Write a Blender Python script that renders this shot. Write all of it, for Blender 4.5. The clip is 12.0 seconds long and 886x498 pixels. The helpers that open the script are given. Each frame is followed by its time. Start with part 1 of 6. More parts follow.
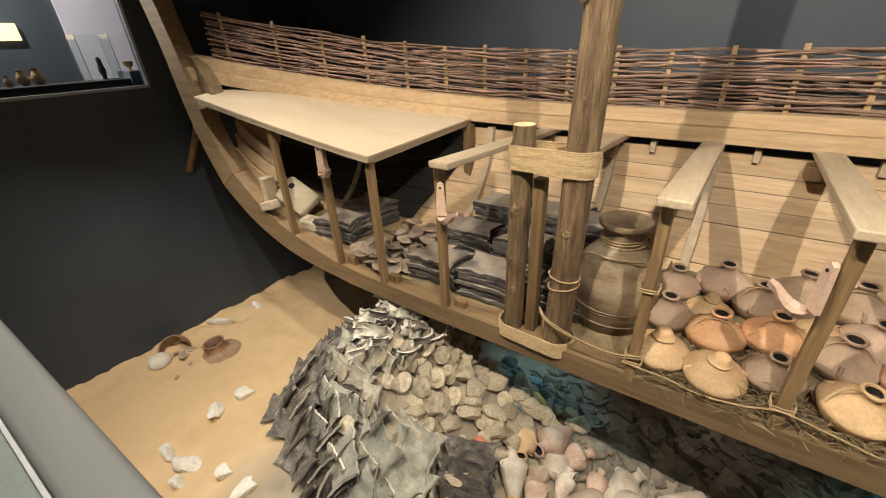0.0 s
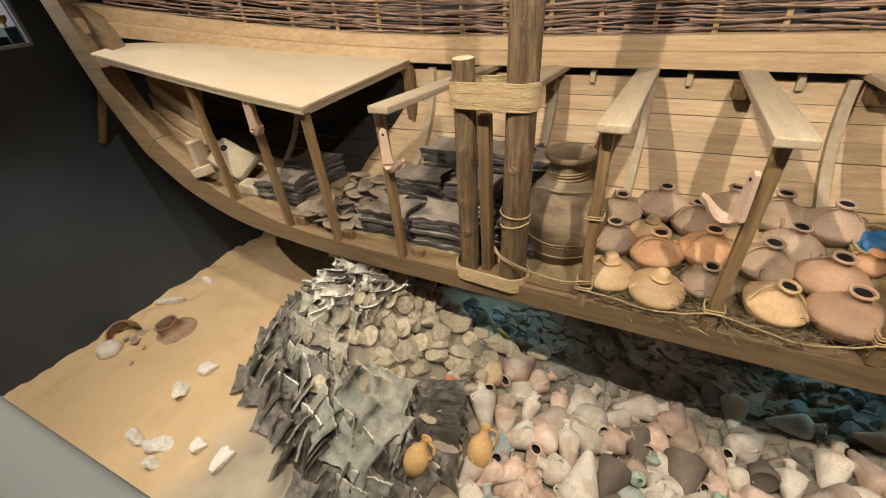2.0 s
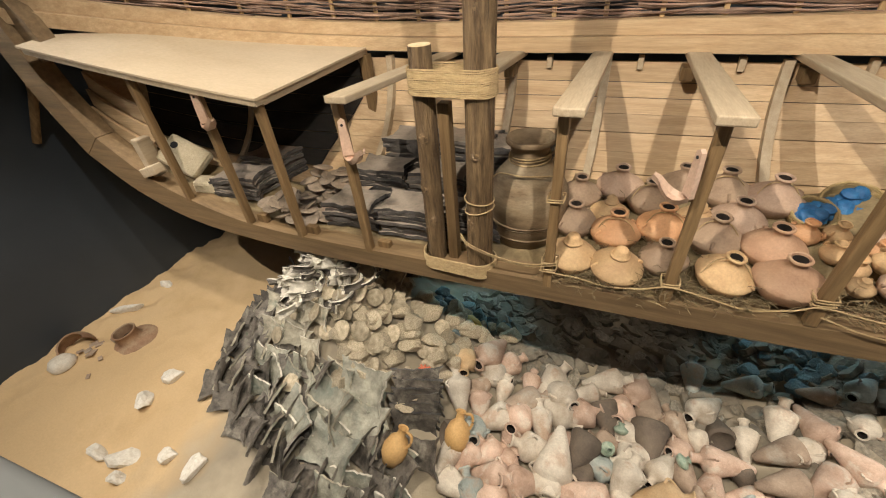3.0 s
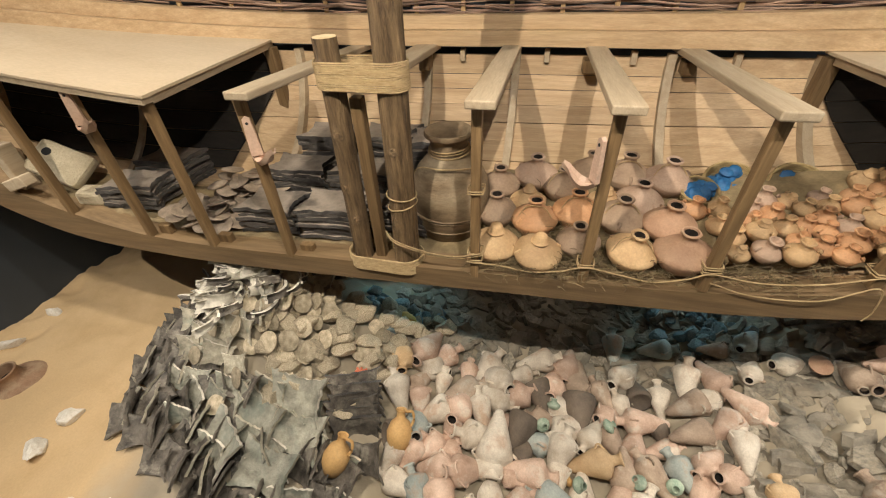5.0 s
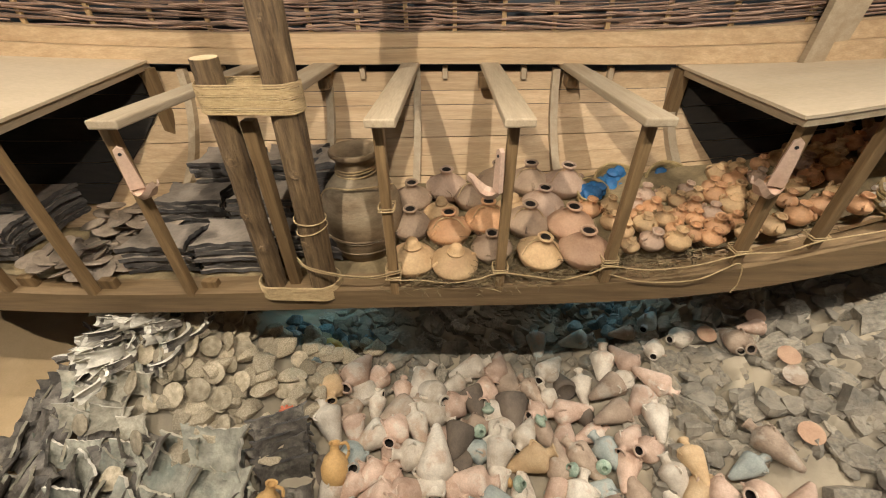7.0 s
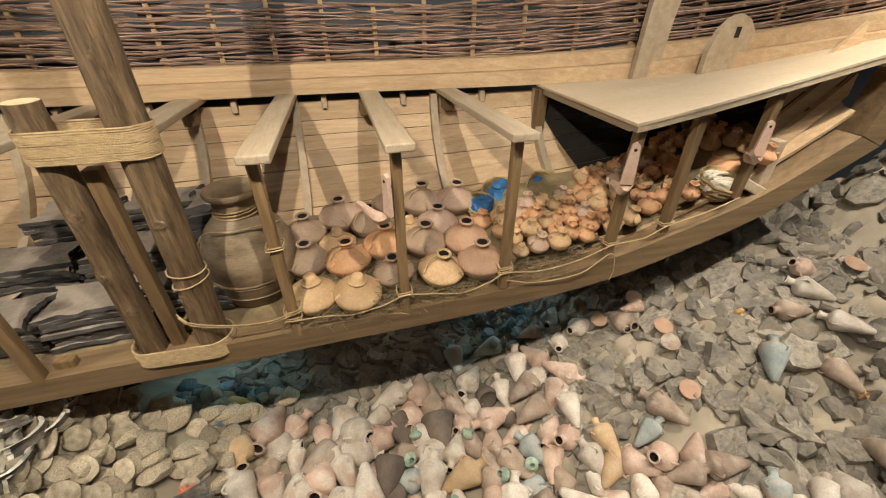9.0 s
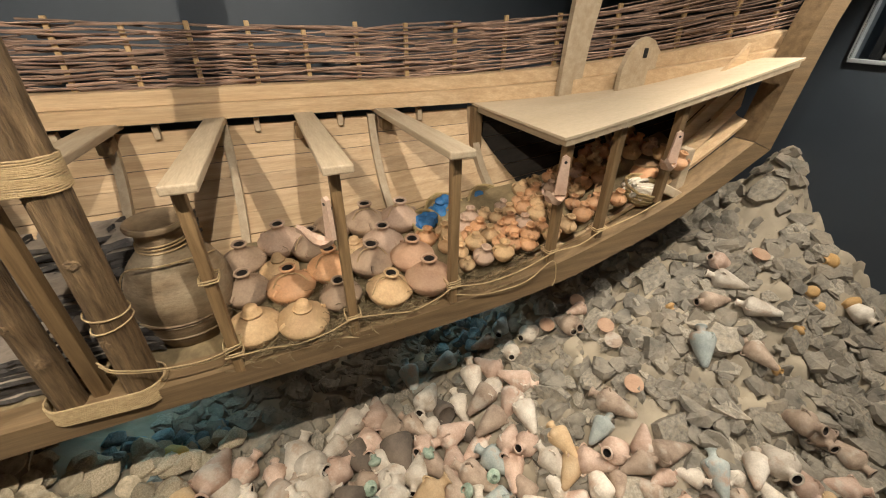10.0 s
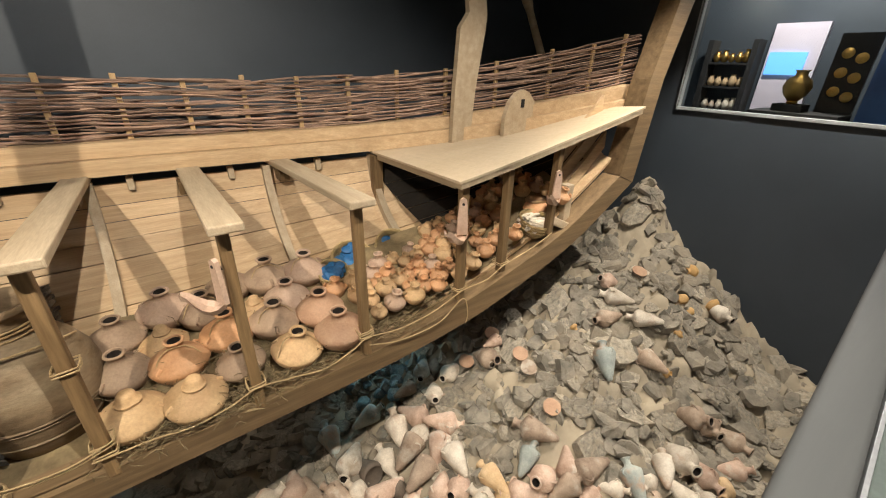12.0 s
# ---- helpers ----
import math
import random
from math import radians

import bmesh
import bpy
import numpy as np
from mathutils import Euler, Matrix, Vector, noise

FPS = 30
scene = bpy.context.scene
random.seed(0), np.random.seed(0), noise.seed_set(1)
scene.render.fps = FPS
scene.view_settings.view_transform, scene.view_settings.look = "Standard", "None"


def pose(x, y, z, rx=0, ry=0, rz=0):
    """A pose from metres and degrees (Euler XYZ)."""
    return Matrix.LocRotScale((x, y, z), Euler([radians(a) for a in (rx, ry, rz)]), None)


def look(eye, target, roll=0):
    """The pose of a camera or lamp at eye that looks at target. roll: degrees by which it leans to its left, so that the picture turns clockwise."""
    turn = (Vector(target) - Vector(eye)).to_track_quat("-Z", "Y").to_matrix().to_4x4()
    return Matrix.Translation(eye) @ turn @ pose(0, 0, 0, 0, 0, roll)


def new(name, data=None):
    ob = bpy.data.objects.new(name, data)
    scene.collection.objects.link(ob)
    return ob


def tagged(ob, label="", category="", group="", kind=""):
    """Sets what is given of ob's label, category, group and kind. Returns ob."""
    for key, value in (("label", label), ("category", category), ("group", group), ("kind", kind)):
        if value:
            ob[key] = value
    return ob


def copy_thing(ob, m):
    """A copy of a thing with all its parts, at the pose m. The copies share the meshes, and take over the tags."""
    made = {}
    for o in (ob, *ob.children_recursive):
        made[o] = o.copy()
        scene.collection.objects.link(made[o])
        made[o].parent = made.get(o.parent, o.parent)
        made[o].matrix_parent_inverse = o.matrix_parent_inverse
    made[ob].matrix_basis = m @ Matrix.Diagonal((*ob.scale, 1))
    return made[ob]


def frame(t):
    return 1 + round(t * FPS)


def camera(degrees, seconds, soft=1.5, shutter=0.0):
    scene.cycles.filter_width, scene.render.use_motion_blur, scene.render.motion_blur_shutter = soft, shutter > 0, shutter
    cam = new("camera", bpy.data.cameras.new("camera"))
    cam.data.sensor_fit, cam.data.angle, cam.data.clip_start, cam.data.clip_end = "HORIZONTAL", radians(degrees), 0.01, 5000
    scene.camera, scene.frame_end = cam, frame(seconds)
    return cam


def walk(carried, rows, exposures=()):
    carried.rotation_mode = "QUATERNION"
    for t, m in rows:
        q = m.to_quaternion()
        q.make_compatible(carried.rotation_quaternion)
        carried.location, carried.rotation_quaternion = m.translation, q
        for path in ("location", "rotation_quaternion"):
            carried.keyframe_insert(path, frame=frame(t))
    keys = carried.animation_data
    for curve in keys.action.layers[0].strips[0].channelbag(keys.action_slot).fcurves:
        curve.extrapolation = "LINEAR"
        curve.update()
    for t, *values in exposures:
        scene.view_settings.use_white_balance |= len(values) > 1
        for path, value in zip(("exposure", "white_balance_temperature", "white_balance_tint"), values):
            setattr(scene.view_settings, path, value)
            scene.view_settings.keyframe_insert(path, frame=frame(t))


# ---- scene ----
cam = camera(96.4, 12.0, soft=1.1)
PATH = [
    (0, (0.537, 0.286, 2.555), (-0.549, 1.684, 1.624), -2.9),
    (0.5, (0.543, 0.293, 2.536), (-0.488, 1.695, 1.55), -3.7),
    (1, (0.552, 0.293, 2.523), (-0.425, 1.693, 1.48), -4.4),
    (1.5, (0.558, 0.299, 2.505), (-0.359, 1.698, 1.408), -5.0),
    (2, (0.569, 0.301, 2.497), (-0.287, 1.702, 1.355), -5.5),
    (2.5, (0.583, 0.297, 2.491), (-0.206, 1.713, 1.319), -5.6),
    (3, (0.597, 0.306, 2.489), (-0.116, 1.744, 1.296), -5.5),
    (5, (0.645, 0.35, 2.476), (0.247, 1.874, 1.244), -2.8),
    (5.5, (0.661, 0.363, 2.478), (0.344, 1.907, 1.247), -2.1),
    (6, (0.676, 0.369, 2.479), (0.445, 1.936, 1.258), -1.5),
    (6.5, (0.691, 0.375, 2.484), (0.554, 1.965, 1.278), -1.1),
    (7, (0.709, 0.388, 2.484), (0.674, 1.995, 1.294), -0.7),
    (7.2, (0.727, 0.389, 2.48), (0.729, 2.003, 1.298), -0.8),
    (9, (0.793, 0.39, 2.497), (1.205, 2.007, 1.393), 0.1),
    (9.5, (0.803, 0.4, 2.5), (1.339, 1.999, 1.424), 0.4),
    (10, (0.819, 0.384, 2.512), (1.482, 1.961, 1.476), 0.7),
    (10.5, (0.838, 0.367, 2.514), (1.623, 1.919, 1.525), 0.8),
    (11, (0.855, 0.359, 2.528), (1.752, 1.879, 1.587), 1.2),
    (11.5, (0.866, 0.359, 2.535), (1.861, 1.848, 1.644), 1.3),
    (12, (0.881, 0.371, 2.544), (1.953, 1.83, 1.694), 1.5),
]
EXPOSURES = [(0, 0.1), (3, -0.02), (5.5, -0.1), (9.5, -0.08), (12, 0.03)]
walk(cam, [(t, look(eye, target, roll)) for t, eye, target, roll in PATH], exposures=EXPOSURES)

# ---- light ----
world = bpy.data.worlds.new("world")
scene.world = world
world.use_nodes = True
world.node_tree.nodes["Background"].inputs[0].default_value = (0.55, 0.6, 0.7, 1)
world.node_tree.nodes["Background"].inputs[1].default_value = 0.005


def spot(eye, target, watts, degrees, blend=0.5, radius=0.015, colour=(1.0, 0.90, 0.77)):
    lamp = bpy.data.lights.new("spotlight", "SPOT")
    lamp.energy, lamp.spot_size, lamp.spot_blend = watts, radians(degrees), blend
    lamp.shadow_soft_size, lamp.color = radius, colour
    ob = new("spotlight", lamp)
    ob.matrix_world = look(eye, target)
    return ob


SPOTS = [
    ((-0.7, 0.5, 4.7), (-0.7, 3.2, 0.4), 730, 100),
    ((1.4, 0.5, 4.7), (1.2, 3.2, 0.4), 640, 100),
    ((-3.3, 1.9, 4.7), (-3.2, 2.6, 0.0), 340, 84),
    ((3.7, 1.9, 4.7), (3.7, 2.6, 0.2), 200, 84),
    ((-4.2, 0.3, 4.7), (-4.0, 1.3, -1.3), 700, 60),
    ((4.8, 1.15, 4.7), (5.2, 1.5, -0.3), 820, 80),
    # The last two are fill lamps, added without a known fixture.
    ((-2.0, -2.4, 4.7), (-2.0, 2.8, -0.2), 5, 72),
    ((2.0, -2.4, 4.7), (2.0, 2.8, -0.2), 5, 72),
]
for k, (eye, target, watts, wide) in enumerate(SPOTS):
    spot(eye, target, watts, wide, colour=(1.0, 0.885, 0.73) if k == 0 else (1.0, 0.915, 0.805))
for x, y in ((-0.55, 4.3), (2.45, 4.6)):
    spot((x, y, 0.0), (x, 3.2, -1.0), 26, 80, 0.8, 0.08, (0.26, 0.68, 0.86))
# Unseen fill lamps, added to brighten the ground under the keel.
for x in (-0.4, 1.1, 2.6):
    spot((x, 4.5, 0.0), (x, 3.1, -1.1), 9, 90, 0.8, 0.08)
# Invented area lamps over the walkway that give soft fill.
for x in (-3.0, 3.0):
    lamp = bpy.data.lights.new("walkway_fill", "AREA")
    lamp.shape, lamp.size, lamp.size_y, lamp.energy, lamp.color = "RECTANGLE", 2.4, 0.6, 3, (1.0, 0.93, 0.84)
    new("walkway_fill", lamp).matrix_world = look((x, -1.9, 5.15), (x, -1.4, 0))

# ---- materials ----


def material(name, low, high, scale=8.0, rough=0.7, bump=0.3, stretch=(1, 1, 1), fine=60.0, metal=0.0, vary=0.15, stain=None, stain_scale=2.5, stain_amount=0.45, island=False, bump_distance=0.01, sharp=0.24, grain=0.33):
    m = bpy.data.materials.new(name)
    m.use_nodes = True
    nt = m.node_tree
    b = nt.nodes["Principled BSDF"]
    link = nt.links.new

    def node(kind, **values):
        n = nt.nodes.new(kind)
        for key, value in values.items():
            n.inputs[key].default_value = value
        return n
    co = nt.nodes.new("ShaderNodeTexCoord")
    info = nt.nodes.new("ShaderNodeObjectInfo")
    mp = nt.nodes.new("ShaderNodeMapping")
    mp.inputs["Scale"].default_value = stretch
    link(co.outputs["Object"], mp.inputs["Vector"])
    off = nt.nodes.new("ShaderNodeVectorMath")
    off.operation = "ADD"
    link(mp.outputs[0], off.inputs[0])
    sc = nt.nodes.new("ShaderNodeMath")
    sc.operation = "MULTIPLY"
    sc.inputs[1].default_value = 37.0
    link(info.outputs["Random"], sc.inputs[0])
    link(sc.outputs[0], off.inputs[1])
    n1 = node("ShaderNodeTexNoise", Scale=scale, Detail=6.0, Roughness=0.6)
    n2 = node("ShaderNodeTexNoise", Scale=fine, Detail=4.0, Roughness=0.65)
    n3 = node("ShaderNodeTexNoise", Scale=stain_scale, Detail=5.0, Roughness=0.6)
    for n in (n1, n2, n3):
        link(off.outputs[0], n.inputs["Vector"])
    ramp = nt.nodes.new("ShaderNodeValToRGB")
    ramp.color_ramp.elements[0].position, ramp.color_ramp.elements[1].position = 0.3, 0.7
    ramp.color_ramp.elements[0].color, ramp.color_ramp.elements[1].color = (*low, 1), (*high, 1)
    link(n1.outputs["Fac"], ramp.inputs[0])
    colour = ramp.outputs[0]
    if stain:
        mr = nt.nodes.new("ShaderNodeMapRange")
        mr.inputs["From Min"].default_value, mr.inputs["From Max"].default_value = 0.6 - sharp / 2, 0.6 + sharp / 2
        mr.inputs["To Max"].default_value = stain_amount
        link(n3.outputs["Fac"], mr.inputs["Value"])
        mx = nt.nodes.new("ShaderNodeMix")
        mx.data_type = "RGBA"
        link(mr.outputs[0], mx.inputs["Factor"])
        link(colour, mx.inputs[6])
        mx.inputs[7].default_value = (*stain, 1)
        colour = mx.outputs[2]
    hsv = nt.nodes.new("ShaderNodeHueSaturation")
    rnd = info.outputs["Random"]
    if island:
        rnd = nt.nodes.new("ShaderNodeNewGeometry").outputs["Random Per Island"]
    val = nt.nodes.new("ShaderNodeMapRange")
    val.inputs["To Min"].default_value, val.inputs["To Max"].default_value = 1 - vary, 1 + vary
    link(rnd, val.inputs["Value"])
    link(val.outputs[0], hsv.inputs["Value"])
    link(colour, hsv.inputs["Color"])
    fm = nt.nodes.new("ShaderNodeMix")
    fm.data_type, fm.blend_type = "RGBA", "MULTIPLY"
    fm.inputs["Factor"].default_value = grain
    fr = nt.nodes.new("ShaderNodeMapRange")
    fr.inputs["From Min"].default_value, fr.inputs["From Max"].default_value = 0.3, 0.7
    fr.inputs["To Min"].default_value, fr.inputs["To Max"].default_value = 0.55, 1.25
    link(n2.outputs["Fac"], fr.inputs["Value"])
    link(hsv.outputs[0], fm.inputs[6])
    link(fr.outputs[0], fm.inputs[7])
    link(fm.outputs[2], b.inputs["Base Color"])
    add = nt.nodes.new("ShaderNodeMath")
    add.operation = "ADD"
    link(n1.outputs["Fac"], add.inputs[0])
    link(n2.outputs["Fac"], add.inputs[1])
    bp = nt.nodes.new("ShaderNodeBump")
    bp.inputs["Strength"].default_value, bp.inputs["Distance"].default_value = bump, bump_distance
    link(add.outputs[0], bp.inputs["Height"])
    link(bp.outputs[0], b.inputs["Normal"])
    b.inputs["Roughness"].default_value, b.inputs["Metallic"].default_value = rough, metal
    return m


WOOD_X = material("pine_along", (0.45, 0.305, 0.165), (0.60, 0.435, 0.26), 3.0, 0.62, 0.2, (0.5, 9, 9), 14.0, vary=0.1, stain=(0.30, 0.17, 0.07), stain_scale=0.9, stain_amount=0.35)
WOOD_Y = material("pine_across", (0.37, 0.285, 0.185), (0.48, 0.39, 0.27), 2.0, 0.7, 0.15, (9, 0.5, 9), 14.0, vary=0.1, stain=(0.28, 0.19, 0.1), stain_scale=0.9, stain_amount=0.35)
DECK = material("pale_deck", (0.49, 0.385, 0.25), (0.59, 0.48, 0.335), 1.0, 0.7, 0.06, (0.7, 1.6, 1.6), 30.0, vary=0.04, stain=(0.46, 0.35, 0.22), stain_scale=1.3, stain_amount=0.5, grain=0.2)
POST = material("stained_post", (0.125, 0.075, 0.032), (0.255, 0.163, 0.075), 3.0, 0.6, 0.3, (9, 9, 0.6), 14.0, vary=0.18)
KEEL = material("keel_timber", (0.14, 0.09, 0.043), (0.268, 0.178, 0.09), 2.5, 0.62, 0.3, (0.5, 8, 8), 12.0, vary=0.06, stain=(0.2, 0.12, 0.05), stain_scale=0.8)
LOG = material("peeled_log", (0.075, 0.044, 0.02), (0.35, 0.232, 0.118), 4.5, 0.6, 0.9, (7, 7, 0.7), 18.0, vary=0.05, stain=(0.08, 0.05, 0.03), stain_scale=1.6, bump_distance=0.02)
PALELOG = material("cut_end", (0.5, 0.38, 0.22), (0.62, 0.5, 0.31), 12.0, 0.75, 0.3)
ROPE = material("hemp_rope", (0.36, 0.25, 0.12), (0.55, 0.41, 0.22), 20.0, 0.85, 0.8, (1, 1, 1), 140.0, island=True, vary=0.12)
TWIG = material("willow_twig", (0.14, 0.085, 0.062), (0.36, 0.24, 0.17), 6.0, 0.7, 0.4, (0.6, 5, 5), 40.0, island=True, vary=0.55)
STAKE = material("screen_stake", (0.36, 0.23, 0.1), (0.52, 0.36, 0.18), 4.0, 0.65, 0.3, (8, 8, 0.7), 20.0)
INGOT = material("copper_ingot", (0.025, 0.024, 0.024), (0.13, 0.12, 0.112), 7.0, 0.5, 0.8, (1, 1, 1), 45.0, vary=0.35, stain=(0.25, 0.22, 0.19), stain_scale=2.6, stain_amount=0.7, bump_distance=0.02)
INGOT_SEA = material("sea_ingot", (0.03, 0.026, 0.022), (0.225, 0.195, 0.158), 7.0, 0.6, 0.5, (1, 1, 1), 40.0, vary=0.35, stain=(0.34, 0.31, 0.25), stain_scale=5.0, stain_amount=0.65, bump_distance=0.03, sharp=0.14)
INGOT_GREEN = material("verdigris_ingot", (0.25, 0.228, 0.168), (0.60, 0.545, 0.425), 8.0, 0.75, 0.4, (1, 1, 1), 40.0, vary=0.2, stain=(0.17, 0.235, 0.20), stain_scale=3.5, stain_amount=0.55, bump_distance=0.03, sharp=0.14)
BUN = material("bun_ingot", (0.30, 0.245, 0.16), (0.64, 0.545, 0.395), 14.0, 0.85, 0.55, (1, 1, 1), 70.0, vary=0.3, stain=(0.24, 0.2, 0.12), stain_scale=5.0, bump_distance=0.02)
INGOT_TEAL = material("teal_grey_ingot", (0.16, 0.155, 0.122), (0.44, 0.42, 0.335), 8.0, 0.6, 0.45, (1, 1, 1), 40.0, vary=0.2, stain=(0.15, 0.215, 0.19), stain_scale=3.0, stain_amount=0.55, bump_distance=0.03)
INGOT_TOP = material("tan_ingot_face", (0.15, 0.125, 0.10), (0.44, 0.365, 0.29), 4.0, 0.6, 0.5, (1, 1, 1), 40.0, vary=0.2, stain=(0.06, 0.055, 0.05), stain_scale=4.0, stain_amount=0.8, bump_distance=0.02)
BUNHOLD = material("bun_ingot_clean", (0.18, 0.14, 0.10), (0.40, 0.315, 0.235), 9.0, 0.7, 0.5, (1, 1, 1), 55.0, vary=0.25, bump_distance=0.02)
CLAY = {
    "p": material("pink_clay", (0.38, 0.24, 0.165), (0.66, 0.49, 0.38), 5.0, 0.8, 0.6, vary=0.2, stain=(0.62, 0.54, 0.44), stain_scale=4.0, stain_amount=0.8, sharp=0.09),
    "o": material("ochre_clay", (0.44, 0.295, 0.15), (0.58, 0.42, 0.25), 6.0, 0.75, 0.3, vary=0.12, stain=(0.4, 0.24, 0.12), stain_scale=4.0),
    "c": material("cream_clay", (0.44, 0.36, 0.27), (0.76, 0.69, 0.575), 5.0, 0.85, 0.7, vary=0.15, stain=(0.46, 0.29, 0.19), stain_scale=3.5, stain_amount=0.6, sharp=0.09),
    "d": material("dark_clay", (0.085, 0.066, 0.05), (0.17, 0.13, 0.095), 6.0, 0.8, 0.4, vary=0.2),
    "b": material("bluish_clay", (0.27, 0.31, 0.29), (0.50, 0.52, 0.46), 6.0, 0.85, 0.7, vary=0.2, stain=(0.42, 0.26, 0.16), stain_scale=3.0, stain_amount=0.7, sharp=0.09),
    "n": material("brown_clay", (0.22, 0.152, 0.105), (0.47, 0.36, 0.265), 5.0, 0.8, 0.7, vary=0.2, stain=(0.46, 0.40, 0.32), stain_scale=4.0, stain_amount=0.75, sharp=0.09),
}
REDPOT = material("red_brown_clay", (0.23, 0.125, 0.07), (0.38, 0.235, 0.14), 6.0, 0.8, 0.5, vary=0.1, stain=(0.47, 0.36, 0.23), stain_scale=4.0, stain_amount=0.7)
JUGCLAY = material("orange_jug_clay", (0.50, 0.29, 0.10), (0.62, 0.39, 0.16), 6.0, 0.7, 0.3, vary=0.08, stain=(0.42, 0.26, 0.13), stain_scale=5.0)
HOLD = {
    "grey": material("dusty_brown_jar", (0.255, 0.172, 0.112), (0.39, 0.275, 0.185), 7.0, 0.75, 0.3, vary=0.15, stain=(0.4, 0.3, 0.2), stain_scale=5.0),
    "orange": material("orange_jar", (0.45, 0.225, 0.10), (0.60, 0.345, 0.18), 7.0, 0.7, 0.25, vary=0.15, stain=(0.42, 0.27, 0.16), stain_scale=5.0),
    "pale": material("pale_jar", (0.38, 0.255, 0.18), (0.51, 0.37, 0.27), 7.0, 0.75, 0.3, vary=0.12, stain=(0.42, 0.28, 0.18), stain_scale=5.0),
    "rust": material("rust_jar", (0.33, 0.19, 0.115), (0.45, 0.28, 0.175), 7.0, 0.75, 0.3, vary=0.1, stain=(0.5, 0.36, 0.24), stain_scale=4.0),
    "tan": material("tan_jar", (0.43, 0.275, 0.135), (0.60, 0.415, 0.225), 7.0, 0.75, 0.3, vary=0.18, stain=(0.5, 0.3, 0.16), stain_scale=5.0),
}
PALE_OX = material("white_crusted_ingot", (0.52, 0.48, 0.39), (0.82, 0.77, 0.66), 8.0, 0.85, 0.3, (1, 1, 1), 40.0, vary=0.2, stain=(0.3, 0.28, 0.23), stain_scale=5.0, stain_amount=0.7, bump_distance=0.03, sharp=0.14)
PITHOS = material("old_pithos", (0.10, 0.066, 0.034), (0.29, 0.205, 0.118), 3.0, 0.75, 0.4, (1, 1, 2.5), 30.0, vary=0.02, stain=(0.44, 0.36, 0.24), stain_scale=2.2, stain_amount=0.6)
BASKET = material("basket", (0.34, 0.24, 0.1), (0.5, 0.37, 0.18), 18.0, 0.8, 0.9, (1, 1, 4), 70.0)
COBALT = material("cobalt_glass", (0.01, 0.07, 0.2), (0.03, 0.17, 0.38), 10.0, 0.55, 0.5, vary=0.25)
BLUELIT = material("blue_lit_stone", (0.13, 0.18, 0.19), (0.26, 0.34, 0.35), 7.0, 0.8, 0.8, vary=0.3, stain=(0.16, 0.18, 0.17), stain_scale=4.0)
ROCK = material("grey_rock", (0.17, 0.153, 0.122), (0.47, 0.412, 0.318), 5.0, 0.9, 0.6, vary=0.3, fine=35.0, stain=(0.42, 0.345, 0.245), stain_scale=2.2, stain_amount=0.75, bump_distance=0.03)
PALEROCK = material("pale_rock", (0.66, 0.61, 0.52), (0.84, 0.80, 0.71), 5.0, 0.9, 0.25, vary=0.05, stain=(0.42, 0.32, 0.2), stain_scale=4.0, bump_distance=0.02)
STRAW = material("dry_brush", (0.13, 0.095, 0.05), (0.28, 0.21, 0.11), 8.0, 0.9, 0.2, island=True, vary=0.4)
GREENJAR = material("green_glaze", (0.20, 0.29, 0.21), (0.46, 0.52, 0.40), 14.0, 0.6, 0.4, vary=0.2)
YELLOW = material("yellow_shell", (0.60, 0.34, 0.06), (0.72, 0.46, 0.13), 10.0, 0.6, 0.4)
CORAL = material("red_coral", (0.6, 0.13, 0.06), (0.72, 0.26, 0.15), 14.0, 0.7, 0.6)
BRACKET = material("pink_bracket", (0.46, 0.315, 0.225), (0.60, 0.43, 0.325), 6.0, 0.6, 0.15, vary=0.06)
MOUTH_SHADE = material("mouth_shade", (0.008, 0.005, 0.003), (0.018, 0.011, 0.007), 12.0, 1.0, 0.3, vary=0.2)
CREAM = material("cream_limestone", (0.47, 0.40, 0.27), (0.64, 0.56, 0.40), 6.0, 0.9, 0.8, vary=0.1, stain=(0.4, 0.32, 0.2), stain_scale=5.0, bump_distance=0.02)
IVORY = material("ivory", (0.55, 0.48, 0.36), (0.7, 0.63, 0.5), 8.0, 0.5, 0.2)
SHADE_BOARD = material("deck_shade_board", (0.012, 0.010, 0.008), (0.03, 0.024, 0.018), 3.0, 0.85, 0.2, (0.5, 8, 8), 20.0, vary=0.1)
WALL = material("dark_wall_paint", (0.036, 0.046, 0.058), (0.046, 0.058, 0.072), 1.2, 0.55, 0.05, fine=180.0, vary=0.0)
CEILING = material("black_ceiling", (0.012, 0.012, 0.013), (0.02, 0.02, 0.021), 2.0, 0.9, 0.1, vary=0.0)
STEEL = material("satin_grey", (0.075, 0.079, 0.078), (0.088, 0.092, 0.09), 3.0, 0.75, 0.02, (0.3, 4, 4), 40.0, grain=0.05, metal=0.0, vary=0.0)
FLOORING = material("grey_floor", (0.30, 0.32, 0.31), (0.36, 0.38, 0.37), 2.0, 0.5, 0.05, vary=0.0)
LEDGE = material("ledge_paint", (0.085, 0.108, 0.098), (0.10, 0.124, 0.113), 3.0, 0.6, 0.05, vary=0.0)
TRIM = material("white_trim", (0.24, 0.25, 0.26), (0.3, 0.31, 0.32), 4.0, 0.4, 0.05, vary=0.0)
PANEL = material("pale_panel", (0.55, 0.5, 0.58), (0.66, 0.6, 0.68), 2.0, 0.6, 0.05, vary=0.0)
GOLD = material("gold", (0.62, 0.38, 0.10), (0.75, 0.5, 0.18), 8.0, 0.3, 0.3, metal=1.0)
BLACK = material("black_plinth", (0.01, 0.01, 0.01), (0.016, 0.015, 0.015), 3.0, 0.9, 0.05, vary=0.0)
